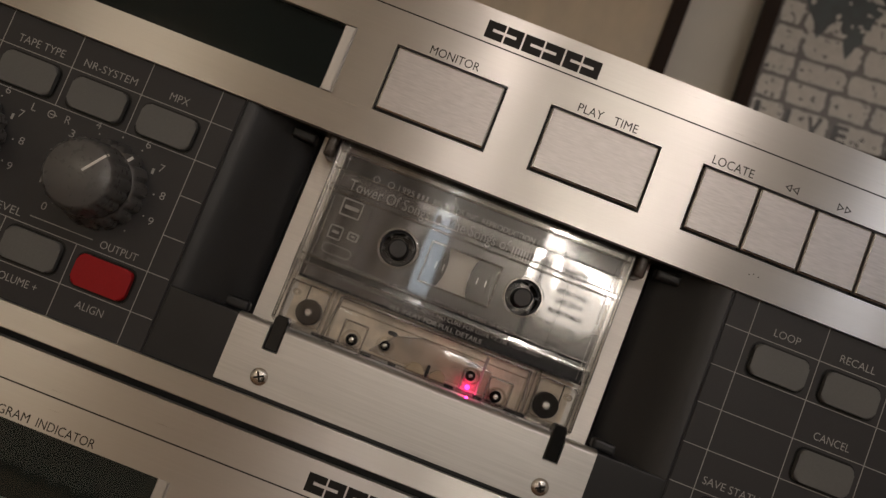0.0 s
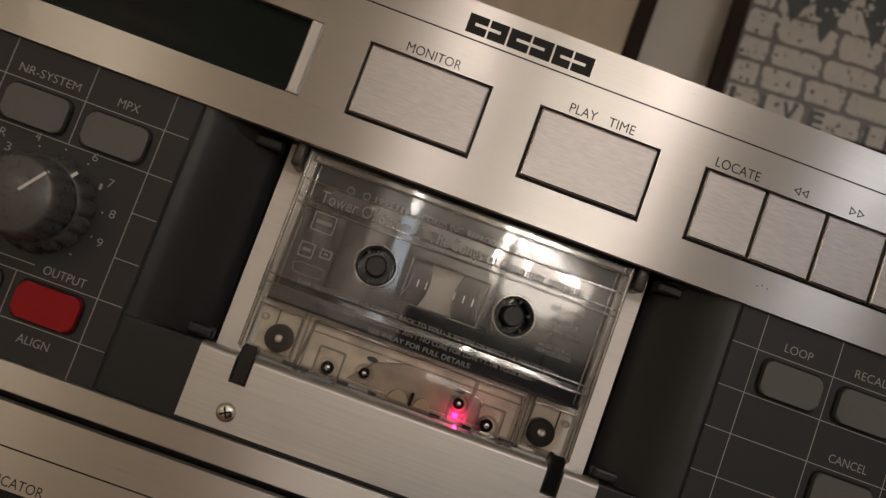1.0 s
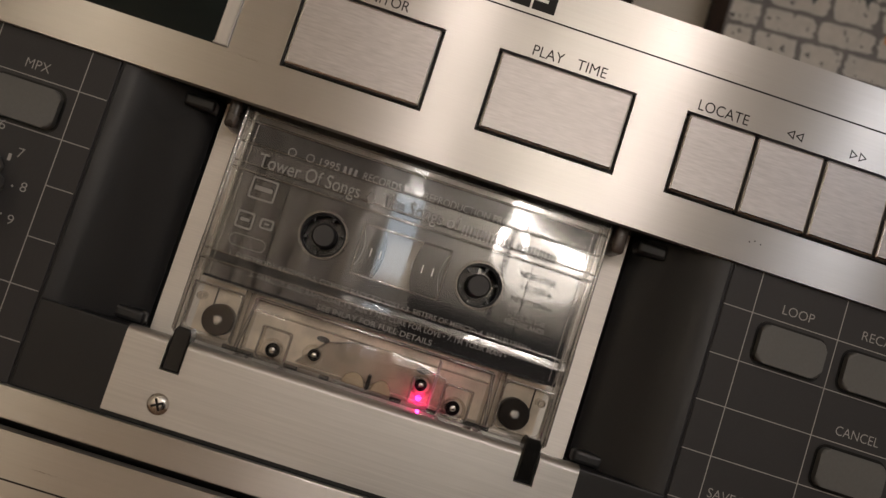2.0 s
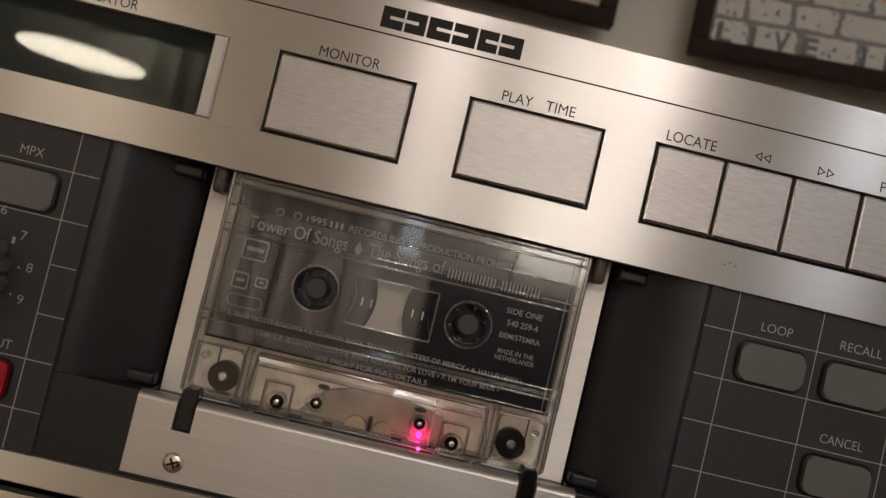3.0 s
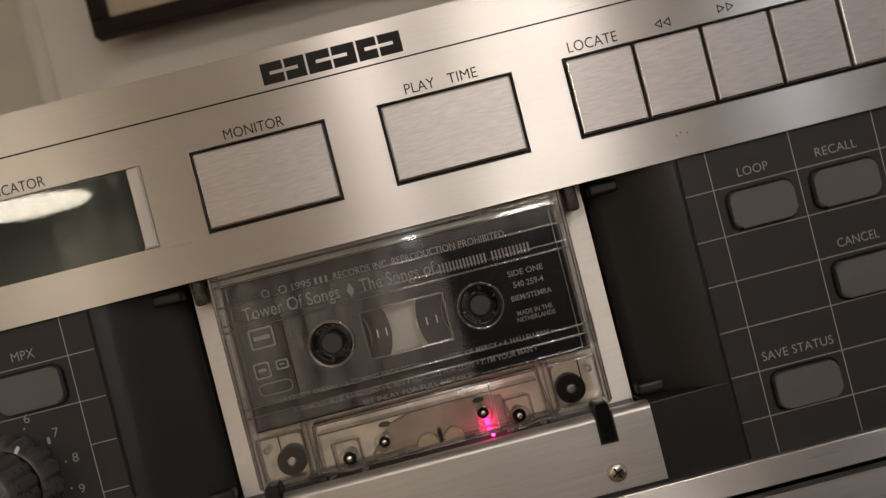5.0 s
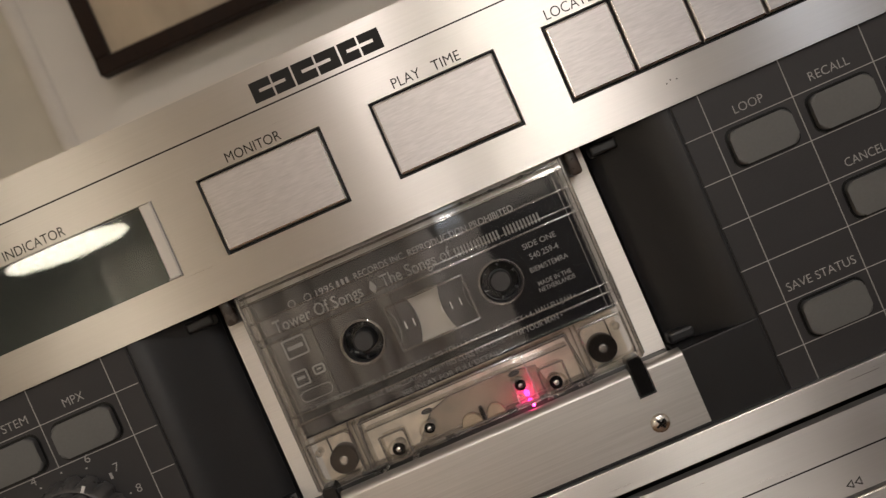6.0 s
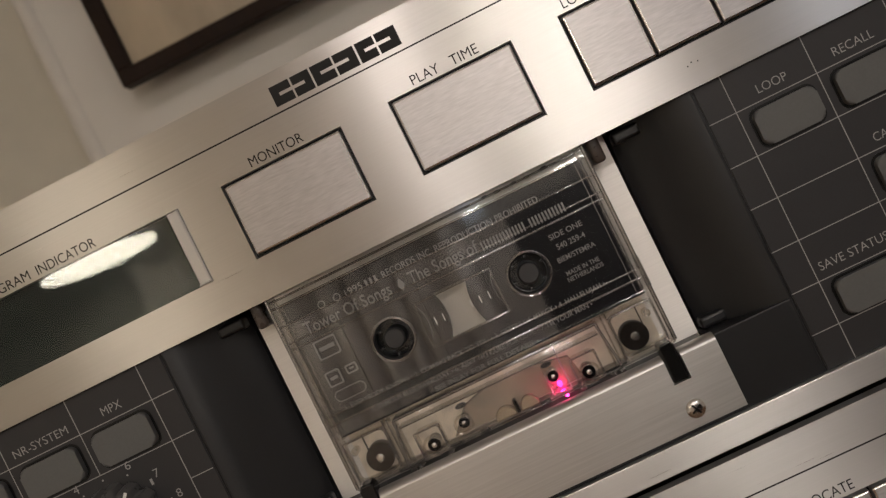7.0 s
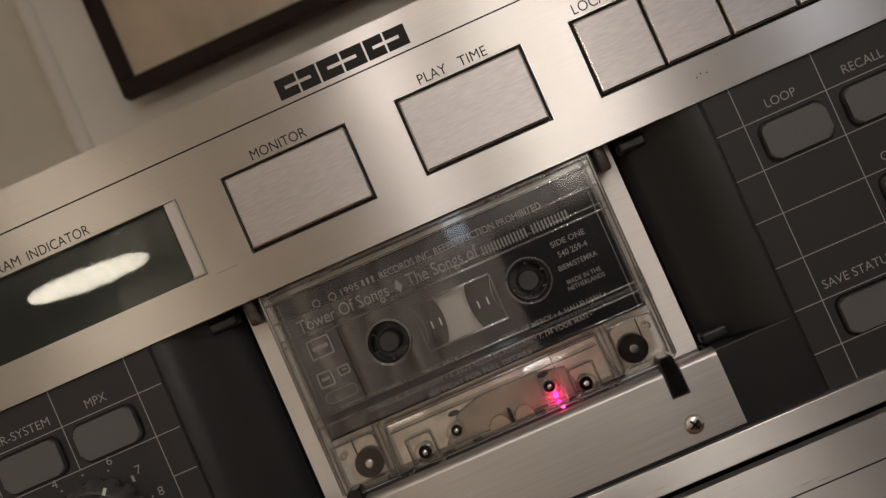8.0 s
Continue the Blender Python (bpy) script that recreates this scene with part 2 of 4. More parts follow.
def rounded(cx, cz, w, h, r, n=6):
    pts = []
    for sx, sz, a0 in ((1, 1, 0), (-1, 1, 90), (-1, -1, 180), (1, -1, 270)):
        for i in range(n + 1):
            a = radians(a0 + 90 * i / n)
            pts.append((cx + sx * (w / 2 - r) + r * math.cos(a), cz + sz * (h / 2 - r) + r * math.sin(a)))
    return pts


def circle(cx, cz, r, n=32, a0=0.0):
    return [(cx + r * math.cos(2 * math.pi * i / n + a0), cz + r * math.sin(2 * math.pi * i / n + a0)) for i in range(n)]


def ring(bm, outer, inner, y0, y1):
    """A plate with a hole: two outlines of equal length."""
    n = len(outer)
    a, b, c, d = ([bm.verts.new((x, y, z)) for x, z in pts] for pts, y in ((outer, y0), (inner, y0), (outer, y1), (inner, y1)))
    for i in range(n):
        j = (i + 1) % n
        bm.faces.new((a[i], a[j], b[j], b[i]))
        bm.faces.new((c[i], d[i], d[j], c[j]))
        bm.faces.new((a[i], c[i], c[j], a[j]))
        bm.faces.new((b[i], b[j], d[j], d[i]))


def lathe(profile, cx, cz, n=48):
    """A turned body about the axis along y; profile holds (radius, y)."""
    bm = bmesh.new()
    rings = []
    for r, y in profile:
        rings.append([bm.verts.new((cx + r * math.cos(2 * math.pi * i / n), y, cz + r * math.sin(2 * math.pi * i / n))) for i in range(n)])
    for a, b in zip(rings, rings[1:]):
        for i in range(n):
            bm.faces.new((a[i], a[(i + 1) % n], b[(i + 1) % n], b[i]))
    bm.faces.new(rings[0])
    bm.faces.new(rings[-1][::-1])
    return bm


def text(parent, words, x0, x1, z0, z1, y, mat, name="lettering", depth=0.04, bold=0.0):
    """Words fitted into a rectangle of the front, standing proud of y."""
    cu = bpy.data.curves.new(name, "FONT")
    cu.body, cu.size, cu.resolution_u = words, 1.0, 4
    cu.offset = bold + (0.008 if mat == PRINT else -0.001 if mat == INK else -0.008)
    ob = bpy.data.objects.new(name, cu)
    scene.collection.objects.link(ob)
    me = bpy.data.meshes.new_from_object(ob.evaluated_get(bpy.context.evaluated_depsgraph_get()))
    bpy.data.objects.remove(ob)
    bpy.data.curves.remove(cu)
    co = np.array([v.co for v in me.vertices])
    lo, hi = co.min(0), co.max(0)
    for v in me.vertices:
        v.co = ((x0 + (v.co.x - lo[0]) / (hi[0] - lo[0]) * (x1 - x0)) * MM, (y - depth) * MM, (z0 + (v.co.y - lo[1]) / (hi[1] - lo[1]) * (z1 - z0)) * MM)
    me.name = name
    me.materials.clear()
    me.materials.append(mat)
    out = new(name, me)
    out.parent = parent
    return out


def bars(parent, x0, x1, z0, z1, n, y, mat, name="print_bar"):
    """Plain bars in place of writing."""
    step = (x1 - x0) / n
    for i in range(n):
        part(name, box(x0 + i * step, x0 + i * step + step * 0.5, y - 0.05, y, z0, z1), mat, parent)


def thing(name, label, category, at=(0, 0, 0), group="", kind=""):
    ob = new(name)
    ob.location = at
    ob.empty_display_size = 0.01
    return tagged(ob, label, category, group, kind)


def upright(profile, cx, cy, n=40):
    """A turned body about an upright axis; profile holds (radius, z)."""
    bm = bmesh.new()
    rings = [[bm.verts.new((cx + r * math.cos(2 * math.pi * i / n), cy + r * math.sin(2 * math.pi * i / n), z)) for i in range(n)] for r, z in profile]
    for a, b in zip(rings, rings[1:]):
        for i in range(n):
            bm.faces.new((a[i], a[(i + 1) % n], b[(i + 1) % n], b[i]))
    bm.faces.new(rings[0])
    bm.faces.new(rings[-1])
    return bm


# ---- the room ----
def setting(name, bm, mat, label, category):
    return tagged(finish(name, bm, mat), label, category, kind="structure")


X0, X1, Y0, Y1, Z0, Z1 = -2300, 2300, -3500, 549, -1150, 1350
setting("wall_recess", box(X0 - 100, -269, Y1 + 40, Y1 + 120, Z0, Z1), SIDE_WALL, "dull olive wall set back beside the corner", "wall")
setting("wall_north", box(-269, X1 + 100, Y1, Y1 + 120, Z0, Z1), WALL, "cream painted wall behind the tape decks", "wall")
WX0, WX1, WZ0, WZ1 = -108, 6, 95, 520
setting("wall_south", pierced((X0 - 100, WX0, WX1, X1 + 100), (Z0, WZ0, WZ1, Z1), [(1, 1)], Y0 - 100, Y0), WALL, "cream painted wall across the room", "wall")
setting("wall_west", box(X0 - 100, X0, Y0, Y1, Z0, Z1), WALL, "cream painted side wall of the room", "wall")
setting("wall_east", box(X1, X1 + 100, Y0, Y1, Z0, Z1), WALL, "cream painted side wall of the room", "wall")
setting("floor", box(X0 - 100, X1 + 100, Y0 - 100, Y1 + 120, Z0 - 100, Z0), FLOOR, "brown wooden floor of the room", "floor")
setting("ceiling", box(X0 - 100, X1 + 100, Y0 - 100, Y1 + 120, Z1, Z1 + 100), WALL, "pale painted ceiling of the room", "ceiling")

# a rounded plaster bead along the corner
bm = bmesh.new()
cols = [[bm.verts.new((-277 + 9.5 * math.cos(a), Y1 + 4 - 7 * math.sin(a), z)) for z in (Z0, Z1)] for a in (math.pi * i / 12 for i in range(13))]
for a, b in zip(cols, cols[1:] + cols[:1]):
    bm.faces.new((a[0], b[0], b[1], a[1]))
trim = setting("trim", bm, WHITE_PAINT, "white painted rounded corner bead of the wall", "trim")
for p in trim.data.polygons:
    p.use_smooth = True

# known only as a bluish strip mirrored in the cassette; window made up
win = thing("glow_strip", "upright bluish glow mirrored in the cassette, built as a window", "window", kind="structure")
part("pane", box(WX0 + 10, WX1 - 10, Y0 - 60, Y0 - 54, WZ0 + 10, WZ1 - 10), BLUISH, win, "pane with the bluish glow mirrored in the cassette")
for q in ((WX0, WX1, WZ0, WZ0 + 10), (WX0, WX1, WZ1 - 10, WZ1), (WX0, WX0 + 10, WZ0 + 10, WZ1 - 10), (WX1 - 10, WX1, WZ0 + 10, WZ1 - 10)):
    part("window_frame", box(q[0], q[1], Y0 - 80, Y0 - 30, q[2], q[3], 1), WHITE_PAINT, win)
bulb = thing("wall_lamp", "small wall lamp with a bare white bulb", "lamp")
part("bracket", box(-58, -42, Y0, Y0 + 40, 545, 561, 3), STEEL, bulb, "steel bracket")
part("bulb", upright([(6, 500), (22, 506), (30, 522), (24, 538), (10, 546)], -50, Y0 + 46, 24), BULB, bulb, "glowing white bulb", True)

# the pendant lamp that shines in the display
px, py, pz = (v / MM for v in PENDANT)
lamp = thing("pendant_lamp", "round pendant lamp with a glowing white diffuser hanging from ceiling", "lamp")


part("diffuser", upright([(60, pz - 20), (170, pz - 16), (214, pz - 8), (224, pz + 2), (214, pz + 9), (150, pz + 13), (40, pz + 15)], px, py), LAMP, lamp, "glowing white round diffuser", True)
part("cord", upright([(4, pz + 15), (4, Z1)], px, py, 10), BLACK, lamp)


def spot(x, y, glow, r=70):
    ob = thing("ceiling_spot", "round recessed ceiling spot lamp with warm light", "lamp", group="spots in the ceiling")
    part("rim", upright([(r + 14, Z1), (r + 14, Z1 - 8), (r, Z1 - 8), (r, Z1 - 2)], x, y), EDGE, ob)
    part("bulb", upright([(r - 2, Z1 - 3), (r - 2, Z1 - 6)], x, y, 24), glow, ob)


spot(640, -2500, SPOT)
spot(1350, -2400, COOL_SPOT)
spot(-60, -2600, WARM_SPOT)

# unseen helpers for reflections: a lamp shaped to the streaks, and a dark cupboard
fl = thing("streak_lamp", "unseen lamp with tubes shaped as mirrored streaks and added glow disc", "lamp")
part("base", upright([(130, Z0), (130, Z0 + 14), (12, Z0 + 22)], 381, -3330), BLACK, fl, "black round base")
part("pole", upright([(7, Z0 + 22), (7, 590)], 381, -3330, 14), BLACK, fl)
HUB = Vector((381, -3330, 590))
# each tube follows one bright streak mirrored in the cassette
for x, z, r in ((324, 352, 11), (464, 352, 11), (690, 372, 15)):
    foot = Vector((x, -3330, z))
    bm = upright([(8, 0), (11, 12), (r, (foot - HUB).length * 0.7), (r, (foot - HUB).length - 12), (r * 0.6, (foot - HUB).length)], 0, 0, 18)
    bmesh.ops.transform(bm, verts=bm.verts, matrix=Matrix.Translation(HUB) @ (foot - HUB).to_track_quat("Z", "Y").to_matrix().to_4x4())
    part("streak_tube", bm, TUBE, fl, "glowing tube in the shape of a mirrored streak", True)
# glowing disc added for the soft sheen beside the streaks
bm = lathe([(150, -3368), (168, -3374), (172, -3382), (150, -3390)], 0, 0, 48)
bmesh.ops.scale(bm, vec=(1.3, 1, 1), verts=bm.verts)
bmesh.ops.translate(bm, verts=bm.verts, vec=(545, 0, 365))
part("sheen_disc", bm, SHEEN, fl, "dimly glowing disc added for the sheen in the cassette", True)
part("disc_arm", box(381, 545, -3392, -3388, 361, 369, 1), BLACK, fl)
part("hub", upright([(10, 585), (20, 592), (20, 612), (8, 618)], 381, -3330, 20), BLACK, fl, smooth=True)
# made-up dark block that keeps the right of the cassette's reflection dark
cb = thing("cupboard", "unseen dark block for the cassette's dark reflection, built as a cupboard", "cupboard")
part("carcass", box(45, 1500, -2400, -1950, Z0, 38, 4), FRAME, cb)
for k in range(3):
    d = part("door", box(50 + 483 * k, 50 + 483 * k + 477, -1950, -1930, Z0 + 60, 28, 3), FRAME, cb)
    part("handle", box(50 + 483 * k + 440, 50 + 483 * k + 452, -1930, -1915, -260, -120, 3), STEEL, d)

# unseen curtain, added so its pale folds band the cassette's reflection
ct = thing("curtain", "made-up pleated beige curtain for upright bands in the cassette's reflection", "curtain")
bm = bmesh.new()
rc = random.Random(3)
fold, x = [], -1500.0
while x < -140:
    fold.append((x, -3430 + 38 * math.sin(x / 21.0 + 1.4 * math.sin(x / 90.0)) + rc.uniform(-6, 6)))
    x += 9
for y0, flip in ((0, False), (-4, True)):
    cols = [[bm.verts.new((x, y + y0, z)) for z in (Z0 + 20, 700)] for x, y in fold]
    for a, b in zip(cols, cols[1:]):
        bm.faces.new((b[0], a[0], a[1], b[1]) if flip else (a[0], b[0], b[1], a[1]))
part("cloth", bm, CLOTH, ct, "beige pleated cloth", True)
part("rail", box(-1520, -120, -3440, -3424, 700, 716, 3), STEEL, ct, "thin steel curtain rail")

# made-up dark block, added so the display mirrors a dark upper zone
wc = thing("high_dark_block", "unseen dark block high on the wall, for the display's reflection", "cupboard")
part("carcass", box(-2260, -640, Y0, -3170, 735, 1180, 4), FRAME, wc)
for k in range(3):
    part("door", box(-2255 + 539 * k, -2255 + 539 * k + 533, -3170, -3150, 740, 1175, 3), FRAME, wc)

# ---- sideboard under the decks ----
sb = thing("sideboard", "brown wooden sideboard carrying the stacked tape decks", "sideboard")
part("top", box(-420, 420, -60, 470, -247, -222, 3), WOOD, sb)
part("carcass", box(-400, 400, -40, 460, Z0, -247, 2), WOOD, sb)


# ---- pictures on the wall ----
def picture(name, x0, z0, size, border, label):
    ob = thing(name, label, "picture")
    y0, y1 = Y1 - 44, Y1 - 28
    x1, z1 = x0 + size, z0 + size
    for q in ((x0, x1, z0, z0 + border), (x0, x1, z1 - border, z1), (x0, x0 + border, z0 + border, z1 - border), (x1 - border, x1, z0 + border, z1 - border)):
        part("frame_side", box(q[0], q[1], y0, y1, q[2], q[3], 1.2), FRAME, ob)
    part("backing", box(x0 + 12, x1 - 12, y1 + 0.2, Y1, z0 + 12, z1 - 12), FRAME, ob, "dark backing box against the wall")
    return ob


cream = picture("framed_record_sleeve", -214, 255.0, 331, 14.5, "dark wood frame with a plain cream record sleeve")
part("sleeve", box(-199.5, 103.5, Y1 - 36, Y1 - 28, 267.5, 570.5), CREAM_PRINT, cream, "plain cream printed sleeve")
poster = picture("framed_brick_print", 184.5, 250.5, 332, 14, "dark wood frame with a whitewashed brick wall print")
PY = Y1 - 36
part("print_sheet", box(198.5, 502.5, PY, PY + 6, 263.5, 567.5), MORTAR, poster, "grey printed mortar")
rnd = random.Random(5)


def blot(cx, cz, w, h, n=14, rough=0.22, square=0.0):
    """A ragged closed outline."""
    pts = []
    for i in range(n):
        a = 2 * math.pi * i / n
        u, v = math.cos(a), math.sin(a)
        k = 1.0 / max(abs(u), abs(v)) * square + (1 - square)
        k *= 1 + rnd.uniform(-rough, rough)
        pts.append((cx + u * k * w / 2, cz + v * k * h / 2))
    return pts


z = 262.5
while z < 556:
    h = rnd.uniform(21, 27)
    x = 201.0 - rnd.uniform(0, 30)
    while x < 501:
        w = rnd.uniform(38, 58)
        a, b = max(x, 199.5), min(x + w, 501.5)
        if b - a > 8:
            part("printed_brick", slab(blot((a + b) / 2, z + h / 2, b - a - 4.5, h - 4.0, 30, 0.07, 0.97), PY - 0.2, PY), BRICK, poster)
            for k in range(5):
                part("print_fleck", slab(blot(rnd.uniform(a + 4, b - 4), rnd.uniform(z + 3, z + h - 3), rnd.uniform(0.8, 5), rnd.uniform(1.0, 5), 9, 0.75), PY - 0.35, PY - 0.2), FLECK if k < 2 else MORTAR, poster)
        x += w
    z += h
for cx, z0, w, h in ((238, 354, 48, 44), (268, 343, 58, 60), (312, 352, 62, 66), (352, 348, 70, 90), (405, 350, 90, 90), (250, 372, 84, 50), (310, 385, 150, 70), (390, 410, 140, 90)):
    n = 9
    left = [(cx - w / 2 * (k / n) * rnd.uniform(0.7, 1.15), z0 + h * k / n) for k in range(n, 0, -1)]
    right = [(cx + w / 2 * (k / n) * rnd.uniform(0.7, 1.15), z0 + h * k / n) for k in range(1, n + 1)]
    part("print_shape", slab(left + [(cx, z0)] + right, PY - 0.5 - 0.02 * cx / 100, PY - 0.2), TEAL, poster, "dark teal printed shape")
for k in range(70):
    part("print_fleck", slab(blot(rnd.uniform(215, 380), rnd.uniform(352, 430), rnd.uniform(2, 6), rnd.uniform(2, 6), 8, 0.5), PY - 0.8, PY - 0.6), BRICK, poster)
for cx, cz in ((343, 338), (349, 345), (336, 328), (353, 330)):
    part("print_fleck", slab(blot(cx, cz, 9, 12, 10, 0.5), PY - 0.95, PY - 0.82), ORANGE, poster)
for i, ch in enumerate("LIVE IN"):
    if ch != " ":
        x = 211.5 + 24.0 * i - (3 if i > 4 else 0)
        text(poster, ch, x - (2.2 if ch == "I" else 7), x + (2.2 if ch == "I" else 7), 265.0, 283.0, PY - 0.5, FLECK, "print_letter", 0.1, 0.05)
# it hangs a little askew, its far side off the wall
pivot = (0.1845, (Y1 - 44) * MM, 0.2505)
poster.matrix_basis = pose(*pivot, 0, -1.5, -6) @ pose(*(-v for v in pivot))

# ---- the tape deck ----
TOP, LINE, BAND, BAR, LOW = 81.5, 70.3, 25.8, -58.9, -66.5


def grey_key(deck, cx, cz, w=17.8, h=10.0, mat=GREY_KEY, name="grey_button", label="grey plastic push button with rounded corners"):
    b = part(name, slab(rounded(cx, cz, w, h, 2.2), -0.5, 4.0, 0.8, 4), mat, deck, label)
    bm = bmesh.new()
    ring(bm, rounded(cx, cz, w + 1.6, h + 1.6, 2.9), rounded(cx, cz, w + 0.1, h + 0.1, 2.2), 1.62, 3.0)
    part("button_gap", bm, BLACK, b)
    return b


def alu_key(deck, x0, x1, z0, z1, name="metal_button"):
    """A key with a flat brushed face and narrow polished edges."""
    key = part(name, box(x0, x1, -0.7, 6, z0, z1, 0.55, 3), ALU_KEY, deck, "brushed aluminium push button")
    key.data.materials.append(KEY_EDGE)
    for p in key.data.polygons:
        if 0.05 < abs(p.normal.y) < 0.97:
            p.material_index = 1
    return key


def screw(deck, cx, cz, y):
    s = part("screw", lathe([(2.7, y + 0.4), (2.7, y - 0.25), (2.3, y - 0.65), (1.5, y - 0.9), (0.4, y - 0.95)], cx, cz, 28), STEEL, deck, "shiny cross-head screw", True)
    bm = bmesh.new()
    for a in (0.5, 0.5 + math.pi / 2):
        c, n = math.cos(a), math.sin(a)
        pts = [(1.6 * c - 0.28 * n, 1.6 * n + 0.28 * c), (-1.6 * c - 0.28 * n, -1.6 * n + 0.28 * c), (-1.6 * c + 0.28 * n, -1.6 * n - 0.28 * c), (1.6 * c + 0.28 * n, 1.6 * n - 0.28 * c)]
        vs = [bm.verts.new((cx + u, yy, cz + v)) for yy in (y - 1.0, y - 0.8) for u, v in pts]
        for q in ((0, 1, 2, 3), (4, 7, 6, 5), (0, 4, 5, 1), (1, 5, 6, 2), (2, 6, 7, 3), (3, 7, 4, 0)):
            bm.faces.new([vs[i] for i in q])
    part("cross_slot", bm, BLACK, s)


def knob(deck, cx, cz, angle):
    """Two knobs on one axis, both fluted, with white pointer marks."""
    def fluted(r, y0, y1, flutes, depth):
        bm = bmesh.new()
        n = flutes * 8
        rings = []
        for k, y, dent in ((1.0, y0, 1.0), (0.94, y1 + 2.6, 0.9), (0.87, y1 + 0.8, 0.4), (0.83, y1 + 0.25, 0.0), (0.79, y1, 0.0)):
            pts = []
            for i in range(n):
                a = 2 * math.pi * i / n
                dip = max(0.0, math.cos(flutes * a)) ** 1.5 * depth * dent
                rr = (r - dip) * k
                pts.append(bm.verts.new((cx + rr * math.cos(a), y, cz + rr * math.sin(a))))
            rings.append(pts)
        for a, b in zip(rings, rings[1:]):
            for i in range(n):
                bm.faces.new((a[i], a[(i + 1) % n], b[(i + 1) % n], b[i]))
        bm.faces.new(rings[-1])
        bm.faces.new(rings[0][::-1])
        return bm

    ob = part("level_knob", fluted(11.8, -7.6, -19.3, 18, 0.55), KNOB, deck, "grey fluted rotary knob", True)
    part("outer_ring", fluted(14.2, 1.2, -5.8, 16, 1.1), KNOB, ob, "grey fluted outer ring", True)
    part("gap", lathe([(11.4, -5.0), (11.4, -7.7)], cx, cz, 40), BLACK, ob)
    c, s = math.cos(radians(angle)), math.sin(radians(angle))

    def mark(r0, r1, y, w, y1=None):
        bm = bmesh.new()
        vs = [bm.verts.new((cx + r * c - k * s, yy, cz + r * s + k * c)) for yy in (y, y + 0.12) for r, k in ((r0, -w), (r1, -w), (r1, w), (r0, w))]
        for q in ((0, 1, 2, 3), (4, 7, 6, 5), (0, 4, 5, 1), (1, 5, 6, 2), (2, 6, 7, 3), (3, 7, 4, 0)):
            bm.faces.new([vs[i] for i in q])
        return bm
    part("pointer", mark(1.6, 9.4, -19.38, 0.38), WHITE, ob, "white pointer line")
    bm = bmesh.new()
    vs = [bm.verts.new((cx + r * c - k * s, yy, cz + r * s + k * c)) for r, yy in ((9.2, -19.36), (9.6, -19.2), (9.9, -18.9), (10.3, -18.5)) for k in (-0.38, 0.38)]
    for i in range(0, 6, 2):
        bm.faces.new((vs[i], vs[i + 1], vs[i + 3], vs[i + 2]))
    part("side_mark", bm, WHITE, ob, "white pointer line")
    part("pointer", mark(11.6, 13.6, -5.92, 0.45), WHITE, ob, "white pointer line")


def dial_print(deck, cx, cz, y=1.7):
    for i in range(11):
        a = radians(222 - i * 264 / 10 - 0)
        u, v = math.cos(a), math.sin(a)
        if i == 7:
            part("dial_mark", box(cx + 15.9 * u - 0.4, cx + 15.9 * u + 0.4, y - 0.05, y, cz + 15.9 * v - 0.9, cz + 15.9 * v + 0.9), PALE, deck)
        else:
            part("dial_dot", slab(circle(cx + 16.0 * u, cz + 16.0 * v, 0.28, 8), y - 0.05, y), PALE, deck)
        if i < 10 and i != 5:
            x, z = cx + 18.8 * u, cz + 18.8 * v
            text(deck, str(i), x - (0.3 if i == 1 else 0.8), x + (0.3 if i == 1 else 0.8), z - 1.2, z + 1.2, y, PALE, "dial_number")


def line(deck, x0, x1, z0, z1, y=1.7, w=0.12, mat=PALE, name="grid_line"):
    if x0 == x1:
        part(name, box(x0 - w, x0 + w, y - 0.04, y + 0.2, z0, z1), mat, deck)
    else:
        part(name, box(x0, x1, y - 0.045, y + 0.2, z0 - w, z0 + w), mat, deck)


